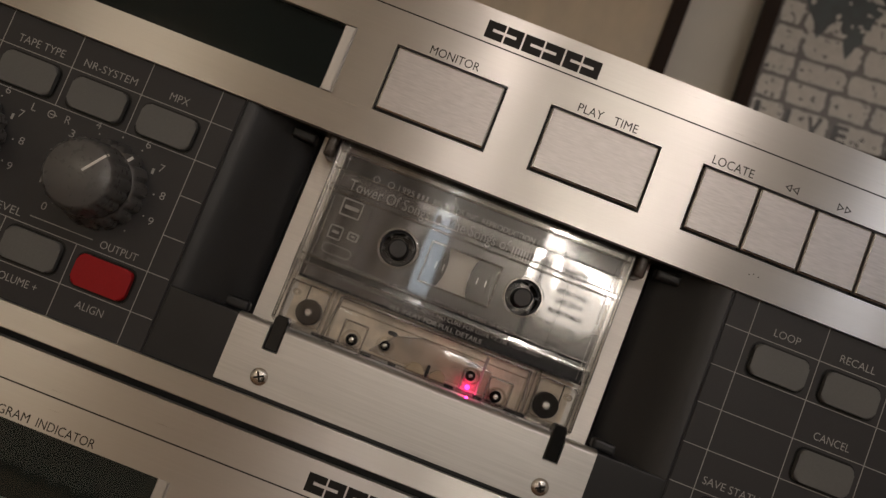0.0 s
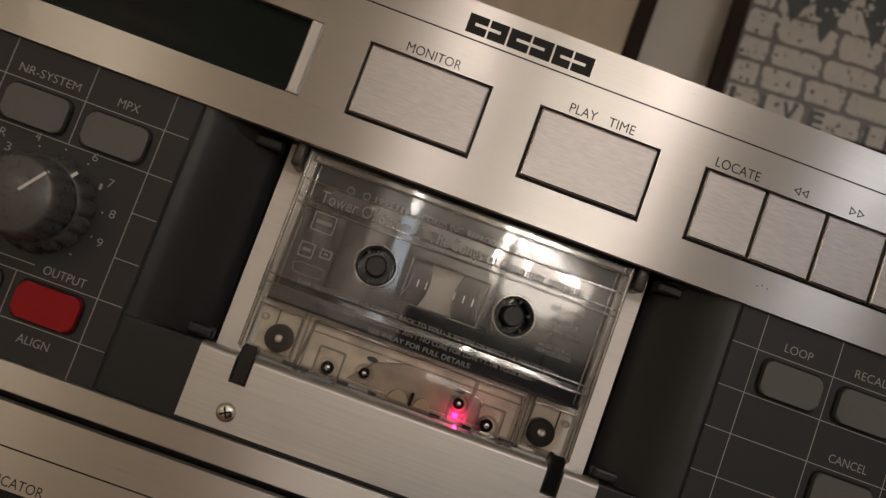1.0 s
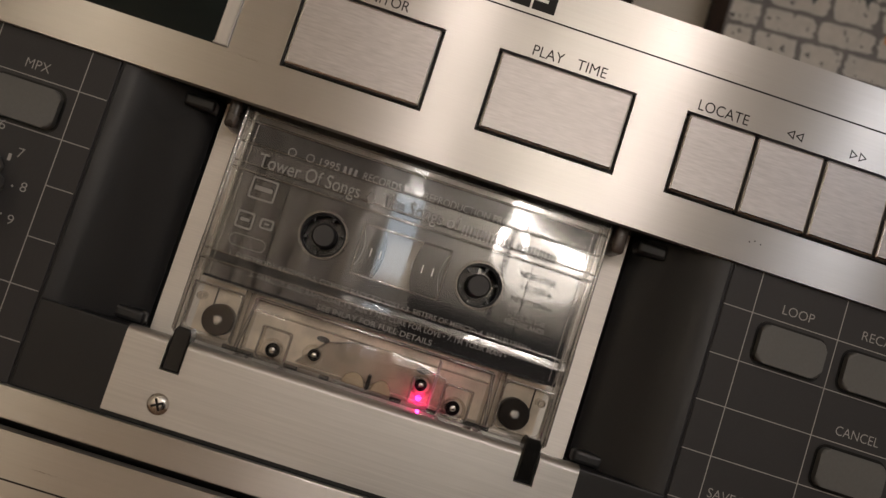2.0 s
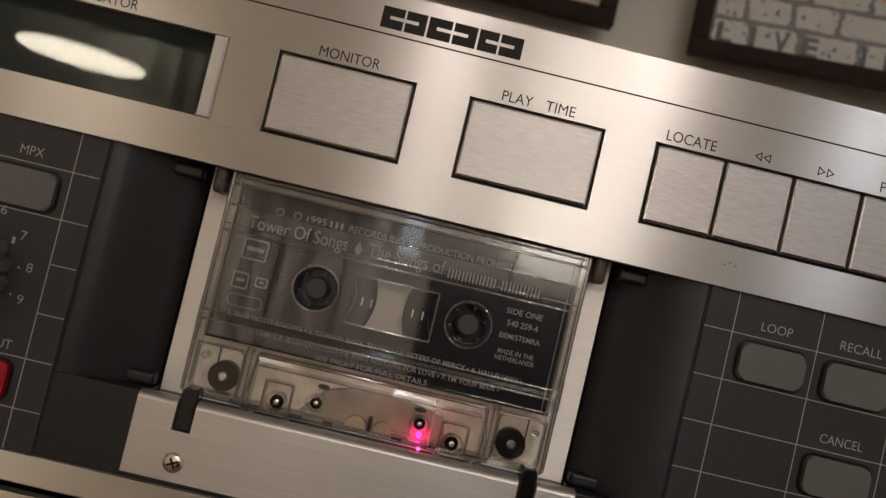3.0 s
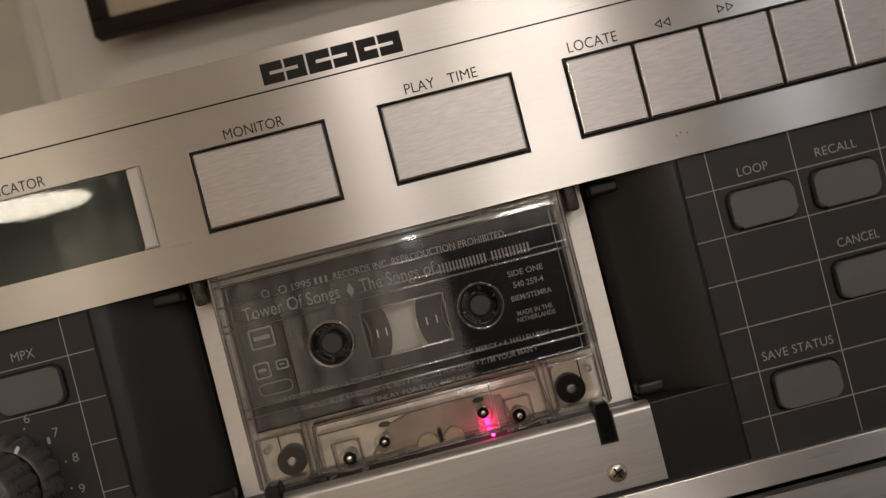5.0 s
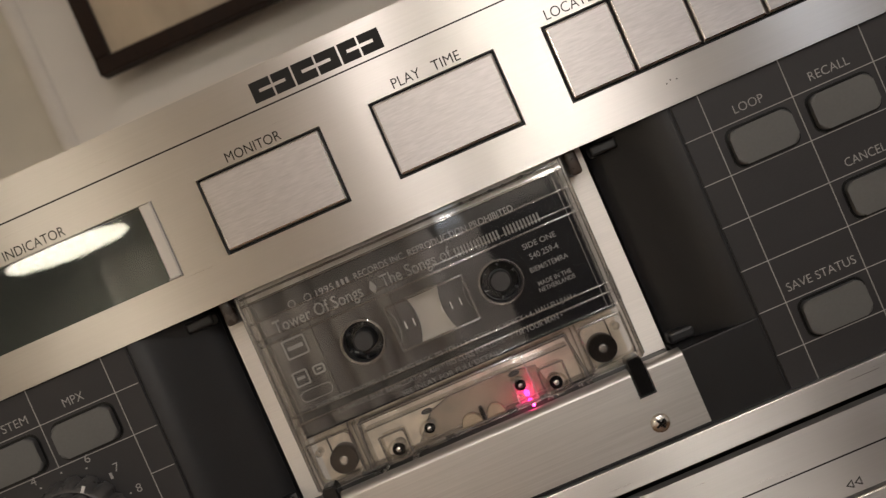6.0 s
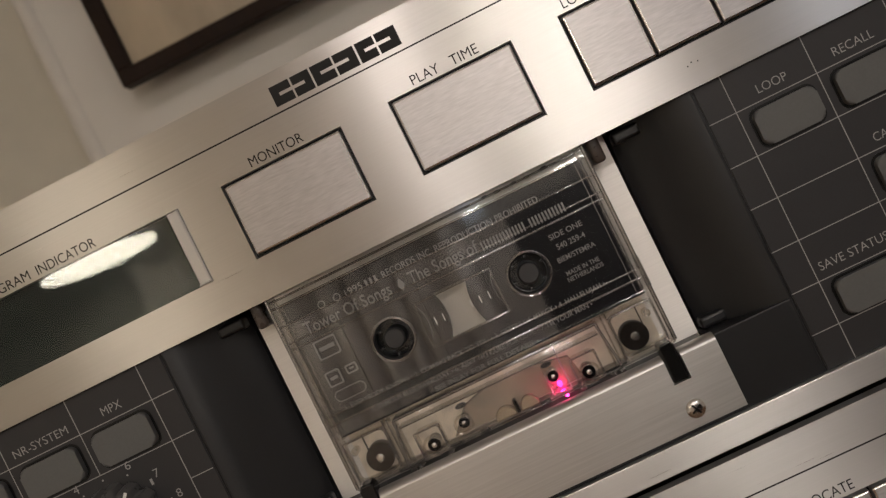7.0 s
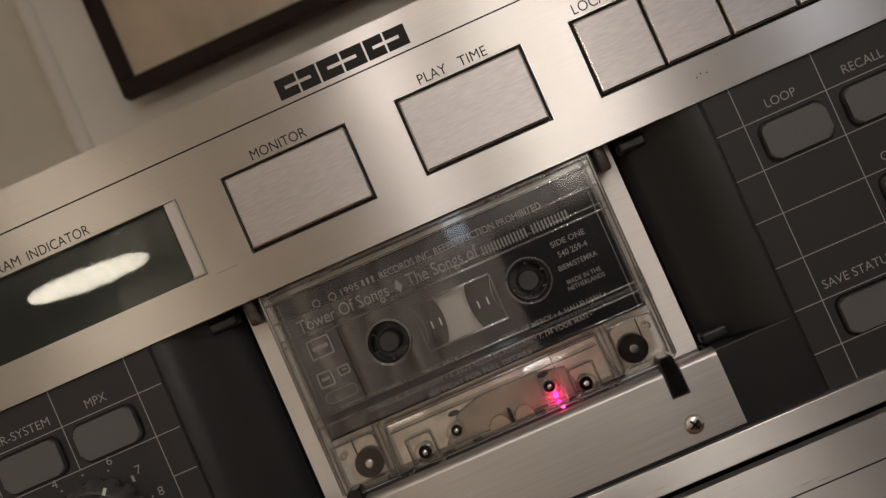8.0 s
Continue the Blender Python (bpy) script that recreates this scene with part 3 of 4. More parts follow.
def tape_deck():
    deck = thing("cassette_deck", "professional cassette deck with brushed aluminium front and charcoal panel", "cassette deck", group="stacked cassette decks")
    # upper band with its openings
    bm = pierced((-226, -190, -58.1, -44.6, -7.28, 7.18, 44.5, 58.4, 191.5, 226), (BAND, 37.1, 59.5, TOP), [(1, 1), (3, 1), (5, 1), (7, 1)], 0, 4)
    part("upper_band", bm, ALU, deck, "brushed aluminium upper front band")
    part("lower_bar", box(-226, 226, 0, 4, LOW, BAR, 0.3), ALU, deck, "brushed aluminium lower front bar")
    part("engraved_line", box(-226, 226, -0.03, 0.5, LINE - 0.22, LINE + 0.22), INK, deck)
    for x, z in ((83.6, 31.8), (84.9, 32.4), (86.6, 32.0)):
        part("scuff", slab(circle(x, z, 0.22, 7), -0.03, 0.1), INK, deck)
    # key wells and keys
    for x0, x1, n in ((-44.6, -7.28, "monitor_button"), (7.18, 44.5, "play_time_button")):
        part("button_well", box(x0 + 0.02, x1 - 0.02, 2.2, 4, 37.12, 59.48), BLACK, deck)
        alu_key(deck, x0 + 0.85, x1 - 0.85, 38.05, 58.65, n)
    part("button_well", box(58.42, 191.48, 2.2, 4, 37.12, 59.48), BLACK, deck)
    for i in range(7):
        alu_key(deck, 59.25 + 18.95 * i, 59.25 + 18.95 * i + 18.2, 38.05, 58.65, "transport_button")
    # display
    part("display_screen", box(-186, -62.2, 3.0, 4.5, 37.12, 59.48), SCREEN, deck, "dark green display, switched off")
    part("display_glass", box(-186, -62.25, 0.6, 1.4, 37.14, 59.46), GLASS, deck, "clear display window")
    for x0 in (-190, -62.2):
        bz = part("display_bezel", box(x0 + 0.03, x0 + 3.35, 0.25, 3, 37.15, 59.45, 0.3), BEZEL, deck, "satin metal bezel strip")
        part("bezel_rim", box(x0 + 3.4, x0 + 4.07, -0.8, 3, 37.15, 59.45, 0.25), EDGE, bz)
        part("bezel_rim", box(x0 + 0.03, x0 + 3.38, -0.8, 0.2, 37.15, 37.75, 0.2), EDGE, bz)
    # brand plate as plain shapes
    x = -20.6
    for i, w in enumerate((6.5, 6.1, 6.9, 6.9, 5.9, 6.7)):
        x1, cut, side = x + w - 0.55, w * 0.34, i % 2
        if side:
            pts = [(x, 71.9), (x1, 71.9), (x1, 77.7), (x, 77.7), (x, 75.3), (x1 - cut, 75.3), (x1 - cut, 74.4), (x, 74.4)]
        else:
            pts = [(x, 71.9), (x1, 71.9), (x1, 74.4), (x + cut, 74.4), (x + cut, 75.3), (x1, 75.3), (x1, 77.7), (x, 77.7)]
        part("brand_block", slab(pts, -0.04, 0.3), INK, deck)
        x += w
    y = 0.0
    text(deck, "MONITOR", -34.4, -18.0, 60.4, 63.2, y, INK)
    text(deck, "PLAY", 15.5, 23.8, 60.4, 63.2, y, INK)
    text(deck, "TIME", 27.4, 35.5, 60.4, 63.2, y, INK)
    text(deck, "LOCATE", 60.8, 74.5, 60.5, 63.4, y, INK)
    text(deck, "PLAY", 120.2, 128.5, 60.6, 63.4, y, INK)
    text(deck, "STOP", 139.0, 148.0, 60.6, 63.4, y, INK)
    text(deck, "PROGRAM", -122.0, -104.6, 60.4, 63.2, y, INK)
    text(deck, "INDICATOR", -102.2, -83.5, 60.4, 63.2, y, INK)
    for x, d in ((85.0, -1), (87.4, -1), (102.7, 1), (105.2, 1)):
        a, b = ((x + 2.1, x) if d < 0 else (x, x + 2.1))
        bm = bmesh.new()
        ring(bm, [(a, 60.9), (a, 63.5), (b, 62.2)], [(a + d * 0.3, 61.45), (a + d * 0.3, 62.95), (b - d * 0.6, 62.2)], -0.04, 0.2)
        part("wind_arrow", bm, INK, deck)
    # charcoal panels, a seam, and the black well moulding between them
    for s in (-1, 1):
        part("charcoal_panel", box(min(s * 226, s * 82.25), max(s * 226, s * 82.25), 1.7, 3.8, BAR, BAND, 0.3, 2), DARK, deck, "charcoal control panel with pale grid lines")
        part("panel_seam", box(min(s * 82.6, s * 81.4), max(s * 82.6, s * 81.4), 2.3, 3.9, BAR, BAND), WELL, deck)
    bm = slab([(-81.8, BAR), (81.8, BAR), (81.8, -36.4), (58.6, -36.4), (58.6, -57.6), (-58.6, -57.6), (-58.6, -36.4), (-81.8, -36.4)], 1.8, 3.8, 0.5, 3)
    part("well_front", bm, WELL, deck, "smooth black moulding under the cassette well")
    for s in (-1, 1):
        bm = bmesh.new()
        prof = [(81.9, 3.0), (81.8, 2.1), (81.4, 1.8), (79.5, 2.0), (77, 2.7), (74, 4.2), (71, 6.2), (68, 8.4), (65, 10.6), (62, 12.5), (59.8, 13.8), (58.4, 15.2), (58, 22)]
        cols = [[bm.verts.new((s * x, yy + d, z)) for z, d in ((-36.4, 0.0), (-34.5, 0.0), (BAND + 0.5, 0.0))] for x, yy in prof]
        for a, b in zip(cols, cols[1:]):
            for k in (0, 1):
                bm.faces.new((a[k], b[k], b[k + 1], a[k + 1]))
        part("well_side", bm, WELL, deck, "sloping black side of the cassette well", True)
        part("well_ledge", box(min(s * 58, s * 81), max(s * 58, s * 81), 3.8, 22, -37.4, -36.5), WELL, deck)
        part("well_block", box(min(s * 58.3, s * 66.5), max(s * 58.3, s * 66.5), 9.8, 15, -36.4, -32.6, 1.2, 3), WELL, deck)
        part("well_block", box(min(s * 58.6, s * 67), max(s * 58.6, s * 67), 8.9, 15, 21.4, 25.0, 1.0, 3), WELL, deck)
        # cassette holder clips
        part("holder_clip", box(min(s * 51.2, s * 54.6), max(s * 51.2, s * 54.6), 5.5, 17, 19.0, 30, 1.0, 3), CLIP, deck, "brown plastic holder clip", True)
    part("well_roof", box(-82, 82, 4, 22, BAND + 0.6, BAND + 2), BLACK, deck)
    # grid
    for x in (-206.5, -183.2, -159.8, -136.5, -113.1):
        line(deck, x, x, 2.1, BAND)
        line(deck, x, x, BAR, -35.2)
    line(deck, -89.8, -89.8, BAR, BAND)
    for z in (15.0, 2.1, -35.2, -48.3):
        line(deck, -226, -82.7, z, z)
    for z in (-9.8, -23.0):
        line(deck, -89.8, -82.7, z, z)
    for x in (90.2, 113.7, 137.2, 160.7, 184.2, 207.7):
        line(deck, x, x, BAR, BAND)
    for z in (14.9, 1.9, -10.5, -23.4, -35.9, -48.4):
        line(deck, 82.3, 226, z, z)
    y = 1.7
    for cx, words, w in ((-101.5, "MPX", 6.2), (-124.6, "NR-SYSTEM", 17.6), (-147.8, "TAPE TYPE", 15.4)):
        text(deck, words, cx - w / 2, cx + w / 2, 16.9, 19.3, y, PALE)
        grey_key(deck, cx, 8.3)
    knob(deck, -113.1, -15.5, 53)
    dial_print(deck, -113.1, -15.5)
    knob(deck, -160.0, -15.5, 60)
    dial_print(deck, -160.0, -15.5)
    text(deck, "L", -142.9, -141.4, -2.0, 0.4, y, PALE)
    text(deck, "R", -131.8, -130.0, -2.0, 0.4, y, PALE)
    bm = bmesh.new()
    ring(bm, circle(-136.4, -0.9, 1.25, 20), circle(-136.4, -0.9, 0.95, 20), y - 0.05, y)
    add_box(bm, -137.0, -134.6, y - 0.05, y, -1.05, -0.75)
    part("balance_mark", bm, PALE, deck)
    text(deck, "OUTPUT", -106.4, -94.2, -33.8, -31.4, y, PALE)
    text(deck, "LEVEL", -142.5, -132.6, -33.8, -31.4, y, PALE)
    line(deck, -129.8, -109.1, -32.3, -32.3)
    grey_key(deck, -101.6, -41.8, mat=RED_KEY, name="align_button", label="red plastic push button")
    grey_key(deck, -125.0, -41.8)
    text(deck, "ALIGN", -106.2, -97.2, -53.4, -51.0, y, PALE)
    text(deck, "VOLUME +", -133.5, -119.0, -53.4, -51.0, y, PALE)
    for cx, cz, words, w in ((102.0, 8.1, "LOOP", 8.6), (125.5, 8.1, "RECALL", 11.6), (125.5, -17.3, "CANCEL", 11.8), (102.0, -42.3, "SAVE STATUS", 20.0)):
        grey_key(deck, cx, cz)
        text(deck, words, cx - w / 2, cx + w / 2, cz + 8.8, cz + 11.2, y, PALE)
    grey_key(deck, 149.0, 8.1)
    # cassette holder: backplate, lid with notches, clips and screws
    part("backplate", box(-57.6, 57.6, 16.6, 18, -40, BAND + 0.5), ALU_BACK, deck, "brushed metal backplate of the cassette holder")
    lid = [(-58.6, -57.2), (58.6, -57.2), (58.6, -37.5), (48.2, -37.5), (48.2, -44.1), (43.2, -44.1), (43.2, -37.5), (-43.2, -37.5), (-43.2, -44.1), (-48.2, -44.1), (-48.2, -37.5), (-58.6, -37.5)]
    plate = part("lid", slab(lid, -0.2, 3.4), ALU_LID, deck, "satin metal lid of the cassette holder")
    for x0, x1 in ((-58.6, -48.2), (-43.2, 43.2), (48.2, 58.6)):
        bm = bmesh.new()
        prof = ((-0.2, -37.5), (-0.05, -37.0), (0.5, -36.3), (1.3, -35.85), (2.4, -35.7), (3.4, -35.7), (3.4, -37.5))
        ends = [[bm.verts.new((x, yy, z)) for yy, z in prof] for x in (x0, x1)]
        for k in range(len(prof) - 1):
            bm.faces.new((ends[0][k], ends[0][k + 1], ends[1][k + 1], ends[1][k]))
        bm.faces.new(ends[0])
        bm.faces.new(ends[1][::-1])
        part("lid_edge", bm, ALU_LID, plate, "rounded bright upper edge of the lid", True)
    part("lid_slot", box(-57, 57, 3.6, 16.4, -57, -37.4), BLACK, deck)
    for s in (-1, 1):
        bm = slab([(s * 45.7 - 2.2, -43.9), (s * 45.7 + 2.2, -43.9), (s * 45.7 + 2.2, -33.9), (s * 45.7 + 1.5, -32.7), (s * 45.7 - 1.5, -32.7), (s * 45.7 - 2.2, -33.9)], 0.3, 6.5, 0.4, 2)
        part("lid_clip", bm, GLOSS_BLACK, deck, "glossy black cassette clip")
        screw(deck, s * 45.6, -52.2, -0.2)
    for x in (-33, -30.5, 30.5, 33, 21, -21):
        part("guide_pin", lathe([(0.9, 8.0), (0.9, 16)], x, -36.6, 14), STEEL, deck)
    part("record_led", lathe([(0.3, 11.8), (0.7, 12.0), (0.75, 13)], 15.3, -32.8, 16), LED, deck, "glowing red sensor light")
    part("record_led", lathe([(0.2, 8.4), (0.42, 8.6), (0.45, 10)], 15.9, -35.9, 12), LED, deck, "glowing red sensor light")
    for k in range(11):
        z = 6.20 + -1.370 * k if k < 8 else 17.50 - 1.4 * (k - 9)
        part("contact_pin", box(-58.70 - 0.32, -58.70 + 0.32, 15.4, 16.4, z - 0.2, z + 0.2, 0.08), EDGE, deck)
    # black discs added behind the hubs so the holes stay dark
    for x in (-21.25, 21.25):
        part("hub_dark_disc", lathe([(6.6, 16.3), (6.6, 17.5)], x, 0, 32), BLACK, deck, "black disc behind the hub")
    # case and feet
    part("case", box(-215, 215, 23, 330, LOW + 0.6, TOP - 0.2, 1), CASE, deck, "dark steel case")
    for x in (-180, 180):
        for yy in (50, 290):
            part("foot", upright([(10, -69.0), (10, LOW + 0.6)], x, yy, 20), BLACK, deck)
    return deck


deck = tape_deck()
copy_thing(deck, pose(0, 0, -0.1505))


# ---- the cassette ----
def cassette():
    c = thing("compact_cassette", "clear plastic compact cassette with dark liner and grey print", "cassette")
    F = 7.0                                   # front face
    T, B, H = 29.3, -35.3, 50.2
    hubs = (-21.25, 21.25)
    # the shell: front pane with two hub holes, made of a left, middle and right part round the holes
    bm = bmesh.new()
    for hx in hubs:
        out = []
        n = 48
        for i in range(n):
            a = 2 * math.pi * i / n
            u, v = math.cos(a), math.sin(a)
            k = min(12.0 / max(abs(u), 1e-6), 12.0 / max(abs(v), 1e-6))
            out.append((hx + u * k, v * k))
        ring(bm, out, circle(hx, 0, 5.9, n), F, F + 1.2)
    for x0, x1, z0, z1 in ((-H + 1, H - 1, 12, 17), (-H + 1, H - 1, -18.5, -14.6), (-H + 1, hubs[0] - 12, -12, 12), (hubs[0] + 12, hubs[1] - 12, -12, 12), (hubs[1] + 12, H - 1, -12, 12)):
        add_box(bm, x0, x1, F, F + 1.2, z0, z1)
    part("front_pane", bm, SHELL, c, "clear front half of the shell")
    # sloping top of the front, its step and the groove under the label field
    for name, prof in (("front_slope", ((17, 0.0), (17.6, 0.01), (22.2, 0.05), (22.5, 0.2))), ("front_step", ((22.5, 0.22), (23.4, 0.28), (T - 1.2, 0.28), (T - 0.5, 0.8))),
                       ("front_groove", ((-14.6, 0.0), (-13.9, 0.04), (-12.9, 0.11), (-12.4, 0.07), (-12.0, 0.0)))):
        bm = bmesh.new()
        cols = [[bm.verts.new((x, F + d, z)) for x in (-H + 1, H - 1)] for z, d in prof]
        back = [[bm.verts.new((x, F + 1.6, z)) for x in (-H + 1, H - 1)] for z, d in prof]
        for k in range(len(prof) - 1):
            bm.faces.new((cols[k][0], cols[k][1], cols[k + 1][1], cols[k + 1][0]))
            bm.faces.new((back[k][0], back[k + 1][0], back[k + 1][1], back[k][1]))
        part(name, bm, SLOPE, c, "clear sloping field of the shell")
    bm = bmesh.new()
    ring(bm, rounded(0, (T + B) / 2, 2 * H, T - B, 1.6), rounded(0, (T + B) / 2, 2 * H - 2.4, T - B - 2.4, 0.8), F + 0.2, F + 8.4)
    part("shell_rim", bm, SHELL_EDGE, c, "clear rim of the shell", True)
    part("back_pane", box(-H + 1, H - 1, F + 7.4, F + 8.6, B + 1, T - 1), SHELL_LOW, c)
    # thick foot of the shell with its openings
    bm = slab([(-33.2, B + 0.2), (33.2, B + 0.2), (31.5, -20.4), (-31.5, -20.4)], F - 1.7, F + 0.0, 0.5)
    part("foot_block", bm, SHELL_LOW, c, "clear thick foot of the shell", True)
    for s in (-1, 1):
        part("foot_corner", box(min(s * 34, s * (H - 0.8)), max(s * 34, s * (H - 0.8)), F, F + 1.2, B + 0.6, -19), SHELL_LOW, c)
        part("side_rib", box(min(s * (H - 0.6), s * (H + 0.5)), max(s * (H - 0.6), s * (H + 0.5)), F + 1, F + 7.5, -18, -9, 0.3), SHELL_THICK, c)
    # rounded edges of the shell and of its label recess
    def rod(a, b, r):
        bm = bmesh.new()
        d = Vector(b) - Vector(a)
        q = d.to_track_quat("Z", "Y").to_matrix().to_4x4()
        bmesh.ops.create_cone(bm, cap_ends=True, segments=14, radius1=r, radius2=r, depth=d.length, matrix=Matrix.Translation((Vector(a) + Vector(b)) / 2) @ q)
        return bm
    for z, r in ((9.9, 0.34), (11.8, 0.26), (17.0, 0.3), (-12.0, 0.28), (-14.6, 0.34), (T - 0.5, 0.7), (24.6, 0.3), (22.6, 0.34)):
        part("shell_edge", rod((-H + 1.2, F - 0.02, z), (H - 1.2, F - 0.02, z), r), SHELL_THICK, c, smooth=True)
    for s in (-1, 1):
        part("shell_edge", rod((s * 45.9, F - 0.02, -18), (s * 45.9, F - 0.02, 22), 0.16), SHELL_THICK, c, smooth=True)
        for x0, z0, x1, z1 in ((35.4, -20.9, 48.2, -20.9), (48.2, -20.9, 48.2, -33.4), (35.4, -20.9, 35.4, -33.4), (28.0, -26.6, 28.0, -34.4), (20.4, -26.6, 20.4, -34.4), (20.4, -26.6, 28.0, -26.6)):
            part("foot_edge", rod((s * x0, F - (0.2 if x0 > 30 else 1.9), z0), (s * x1, F - (0.2 if x0 > 30 else 1.9), z1), 0.24), SHELL_THICK, c, smooth=True)
        part("shell_edge", rod((s * (H - 0.4), F + 0.3, B + 1), (s * (H - 0.4), F + 0.3, T - 1), 0.55), SHELL_THICK, c, smooth=True)
        part("shell_edge", rod((s * 47.6, F - 0.02, -18), (s * 47.6, F - 0.02, T - 4), 0.28), SHELL_THICK, c, smooth=True)
    for a, b in (((-31.4, -20.5), (31.4, -20.5)), ((-31.4, -20.5), (-33.1, -34)), ((31.4, -20.5), (33.1, -34))):
        part("foot_edge", rod((a[0], F - 1.6, a[1]), (b[0], F - 1.6, b[1]), 0.42), SHELL_THICK, c, smooth=True)
    # small clear beads added for the sparkle along the top edge
    for i in range(7):
        bm = bmesh.new()
        bmesh.ops.create_uvsphere(bm, u_segments=14, v_segments=8, radius=0.42 + 0.08 * (i % 3), matrix=Matrix.Translation((14.0 + 4.6 * i + 0.8 * (i % 2), F - 0.05, 24.6 + 0.2 * (i % 2))) @ Matrix.Diagonal((1.9, 0.8, 0.8, 1)))
        part("glint_bead", bm, SHELL_THICK, c, smooth=True)
    # raised label edges, as thin clear ribs
    for z in (-19.2,):
        part("shell_rib", box(-H + 2.6, H - 2.6, F - 0.22, F + 0.1, z - 0.22, z + 0.22, 0.1), SHELL_EDGE, c)
    for s in (-1, 1):
        part("shell_rib", box(s * 47.2 - 0.2, s * 47.2 + 0.2, F - 0.22, F + 0.1, -19, T - 4, 0.1), SHELL_EDGE, c)
    # inner walls of the foot
    for x0, x1, z0, z1 in ((-31.6, 31.6, -21.0, -20.3), (-31, 31, -23.6, -23.2)):
        part("inner_wall", box(x0, x1, F - 1.75, F + 5, z0, z1, 0.15), SHELL_EDGE, c)
    for s in (-1, 1):
        for x, z0, z1 in ((31.9, -33.8, -20.6), (33.6, -33.8, -19.6), (35.0, -33.8, -19.4)):
            part("inner_wall", box(s * x - 0.22, s * x + 0.22, F - (1.7 if x < 33 else 0.2), F + 5, z0, z1, 0.12), SHELL_EDGE, c)
        bm = bmesh.new()
        ring(bm, rounded(s * 41.8, -27.2, 13.4, 12.6, 2.2), rounded(s * 41.8, -27.2, 12.7, 11.9, 1.9), F - 0.2, F + 4)
        part("inner_wall", bm, SHELL_EDGE, c, smooth=True)
        # this small ring is set where a glint stands, to imitate it
        bm = bmesh.new()
        ring(bm, circle(s * 45.8, -24.2, 1.1, 20), circle(s * 45.8, -24.2, 0.6, 20), F - 0.2, F + 4)
        part("inner_wall", bm, SHELL_EDGE, c, smooth=True)
    # added tan sheet; its blotchy colour stands in for the foot's uneven gloss
    part("foot_back", box(-47, 47, F + 6.6, F + 7.0, -34, -19.8), TAN, c, "tan sheet behind the foot, mottled in place of gloss")
    # black blocks stand for the shade in the openings along the bottom
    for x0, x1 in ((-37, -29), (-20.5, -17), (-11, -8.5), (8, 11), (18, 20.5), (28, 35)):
        part("opening_shade", box(x0, x1, F + 1.5, F + 6.4, B + 0.1, B + 1.1, 0.2), BLACK, c, "black block for the shade in a foot opening")
    part("tape_run", box(-36, 36, F + 2.4, F + 5.8, B + 1.0, B + 1.1), TAPE, c, "thin run of brown tape")
    # hazy ribs added to draw the red light's streak in the plastic
    for x, z0, z1 in ((12.6, -34, -27.5), (18.0, -34, -21.6)):
        part("glow_rib", box(x - 0.2, x + 0.2, F - 1.2, F + 6, z0, z1, 0.12), SHELL_FROST, c, "frosted rib added to catch the red glow")
    # liner with window and hub holes
    bm = bmesh.new()
    for hx in hubs:
        n = 48
        out = []
        for i in range(n):
            a = 2 * math.pi * i / n
            u, v = math.cos(a), math.sin(a)
            k = min(9.2 / max(abs(u), 1e-6), 9.2 / max(abs(v), 1e-6))
            out.append((hx + u * k, v * k))
        ring(bm, out, circle(hx, 0, 5.7, n), F + 1.6, F + 1.8)
    L0, L1, M0, M1 = -47.6, 48.2, -19.2, 22.5
    for x0, x1, z0, z1 in ((L0, L1, 9.2, M1), (L0, L1, M0, -9.2), (L0, -30.45, -9.2, 9.2), (30.45, L1, -9.2, 9.2),
                           (-12.05, 12.05, 6.6, 9.2), (-12.05, 12.05, -9.2, -7.0)):
        add_box(bm, x0, x1, F + 1.6, F + 1.8, z0, z1)
    part("liner", bm, LINER, c, "dark graphite liner sheet")
    # reels
    for hx, r in ((hubs[0], 16.6), (hubs[1], 18.1)):
        n = 72
        bm = bmesh.new()
        ring(bm, circle(hx, 0, r, n), circle(hx, 0, 10.9, n), F + 2.6, F + 6.3)
        part("tape_pack", bm, TAPE, c, "dark wound tape", True)
        bm = bmesh.new()
        ring(bm, circle(hx, 0, 10.8, 48), circle(hx, 0, 5.3, 48), F + 2.2, F + 6.2)
        reel = part("reel", bm, REEL, c, "black reel hub", True)
        bm = bmesh.new()
        for i in range(6):
            a = 2 * math.pi * i / 6 + 0.3
            u, v = math.cos(a), math.sin(a)
            p = [(hx + u * 5.5 - v * 0.35, v * 5.5 + u * 0.35), (hx + u * 5.5 + v * 0.35, v * 5.5 - u * 0.35), (hx + u * 4.5 + v * 0.25, v * 4.5 - u * 0.25), (hx + u * 4.5 - v * 0.25, v * 4.5 + u * 0.25)]
            vs = [bm.verts.new((x, y, z)) for y in (F + 3.2, F + 6) for x, z in p]
            for q in ((0, 1, 2, 3), (4, 7, 6, 5), (0, 4, 5, 1), (1, 5, 6, 2), (2, 6, 7, 3), (3, 7, 4, 0)):
                bm.faces.new([vs[k] for k in q])
        part("reel_tooth", bm, TOOTH, reel)
        part("spindle", lathe([(2.7, F + 1.6), (3.2, F + 2.2), (3.3, F + 9.4)], hx, 0, 24), SPINDLE, c, "dark drive spindle", True)
        bm = bmesh.new()
        ring(bm, circle(hx, 0, 6.3, 48), circle(hx, 0, 5.85, 48), F - 0.3, F + 0.05)
        part("hub_collar", bm, SHELL_EDGE, c, "clear collar", True)
        for big, small in ((6.35, 0.22),):
            bm = bmesh.new()
            m = 40
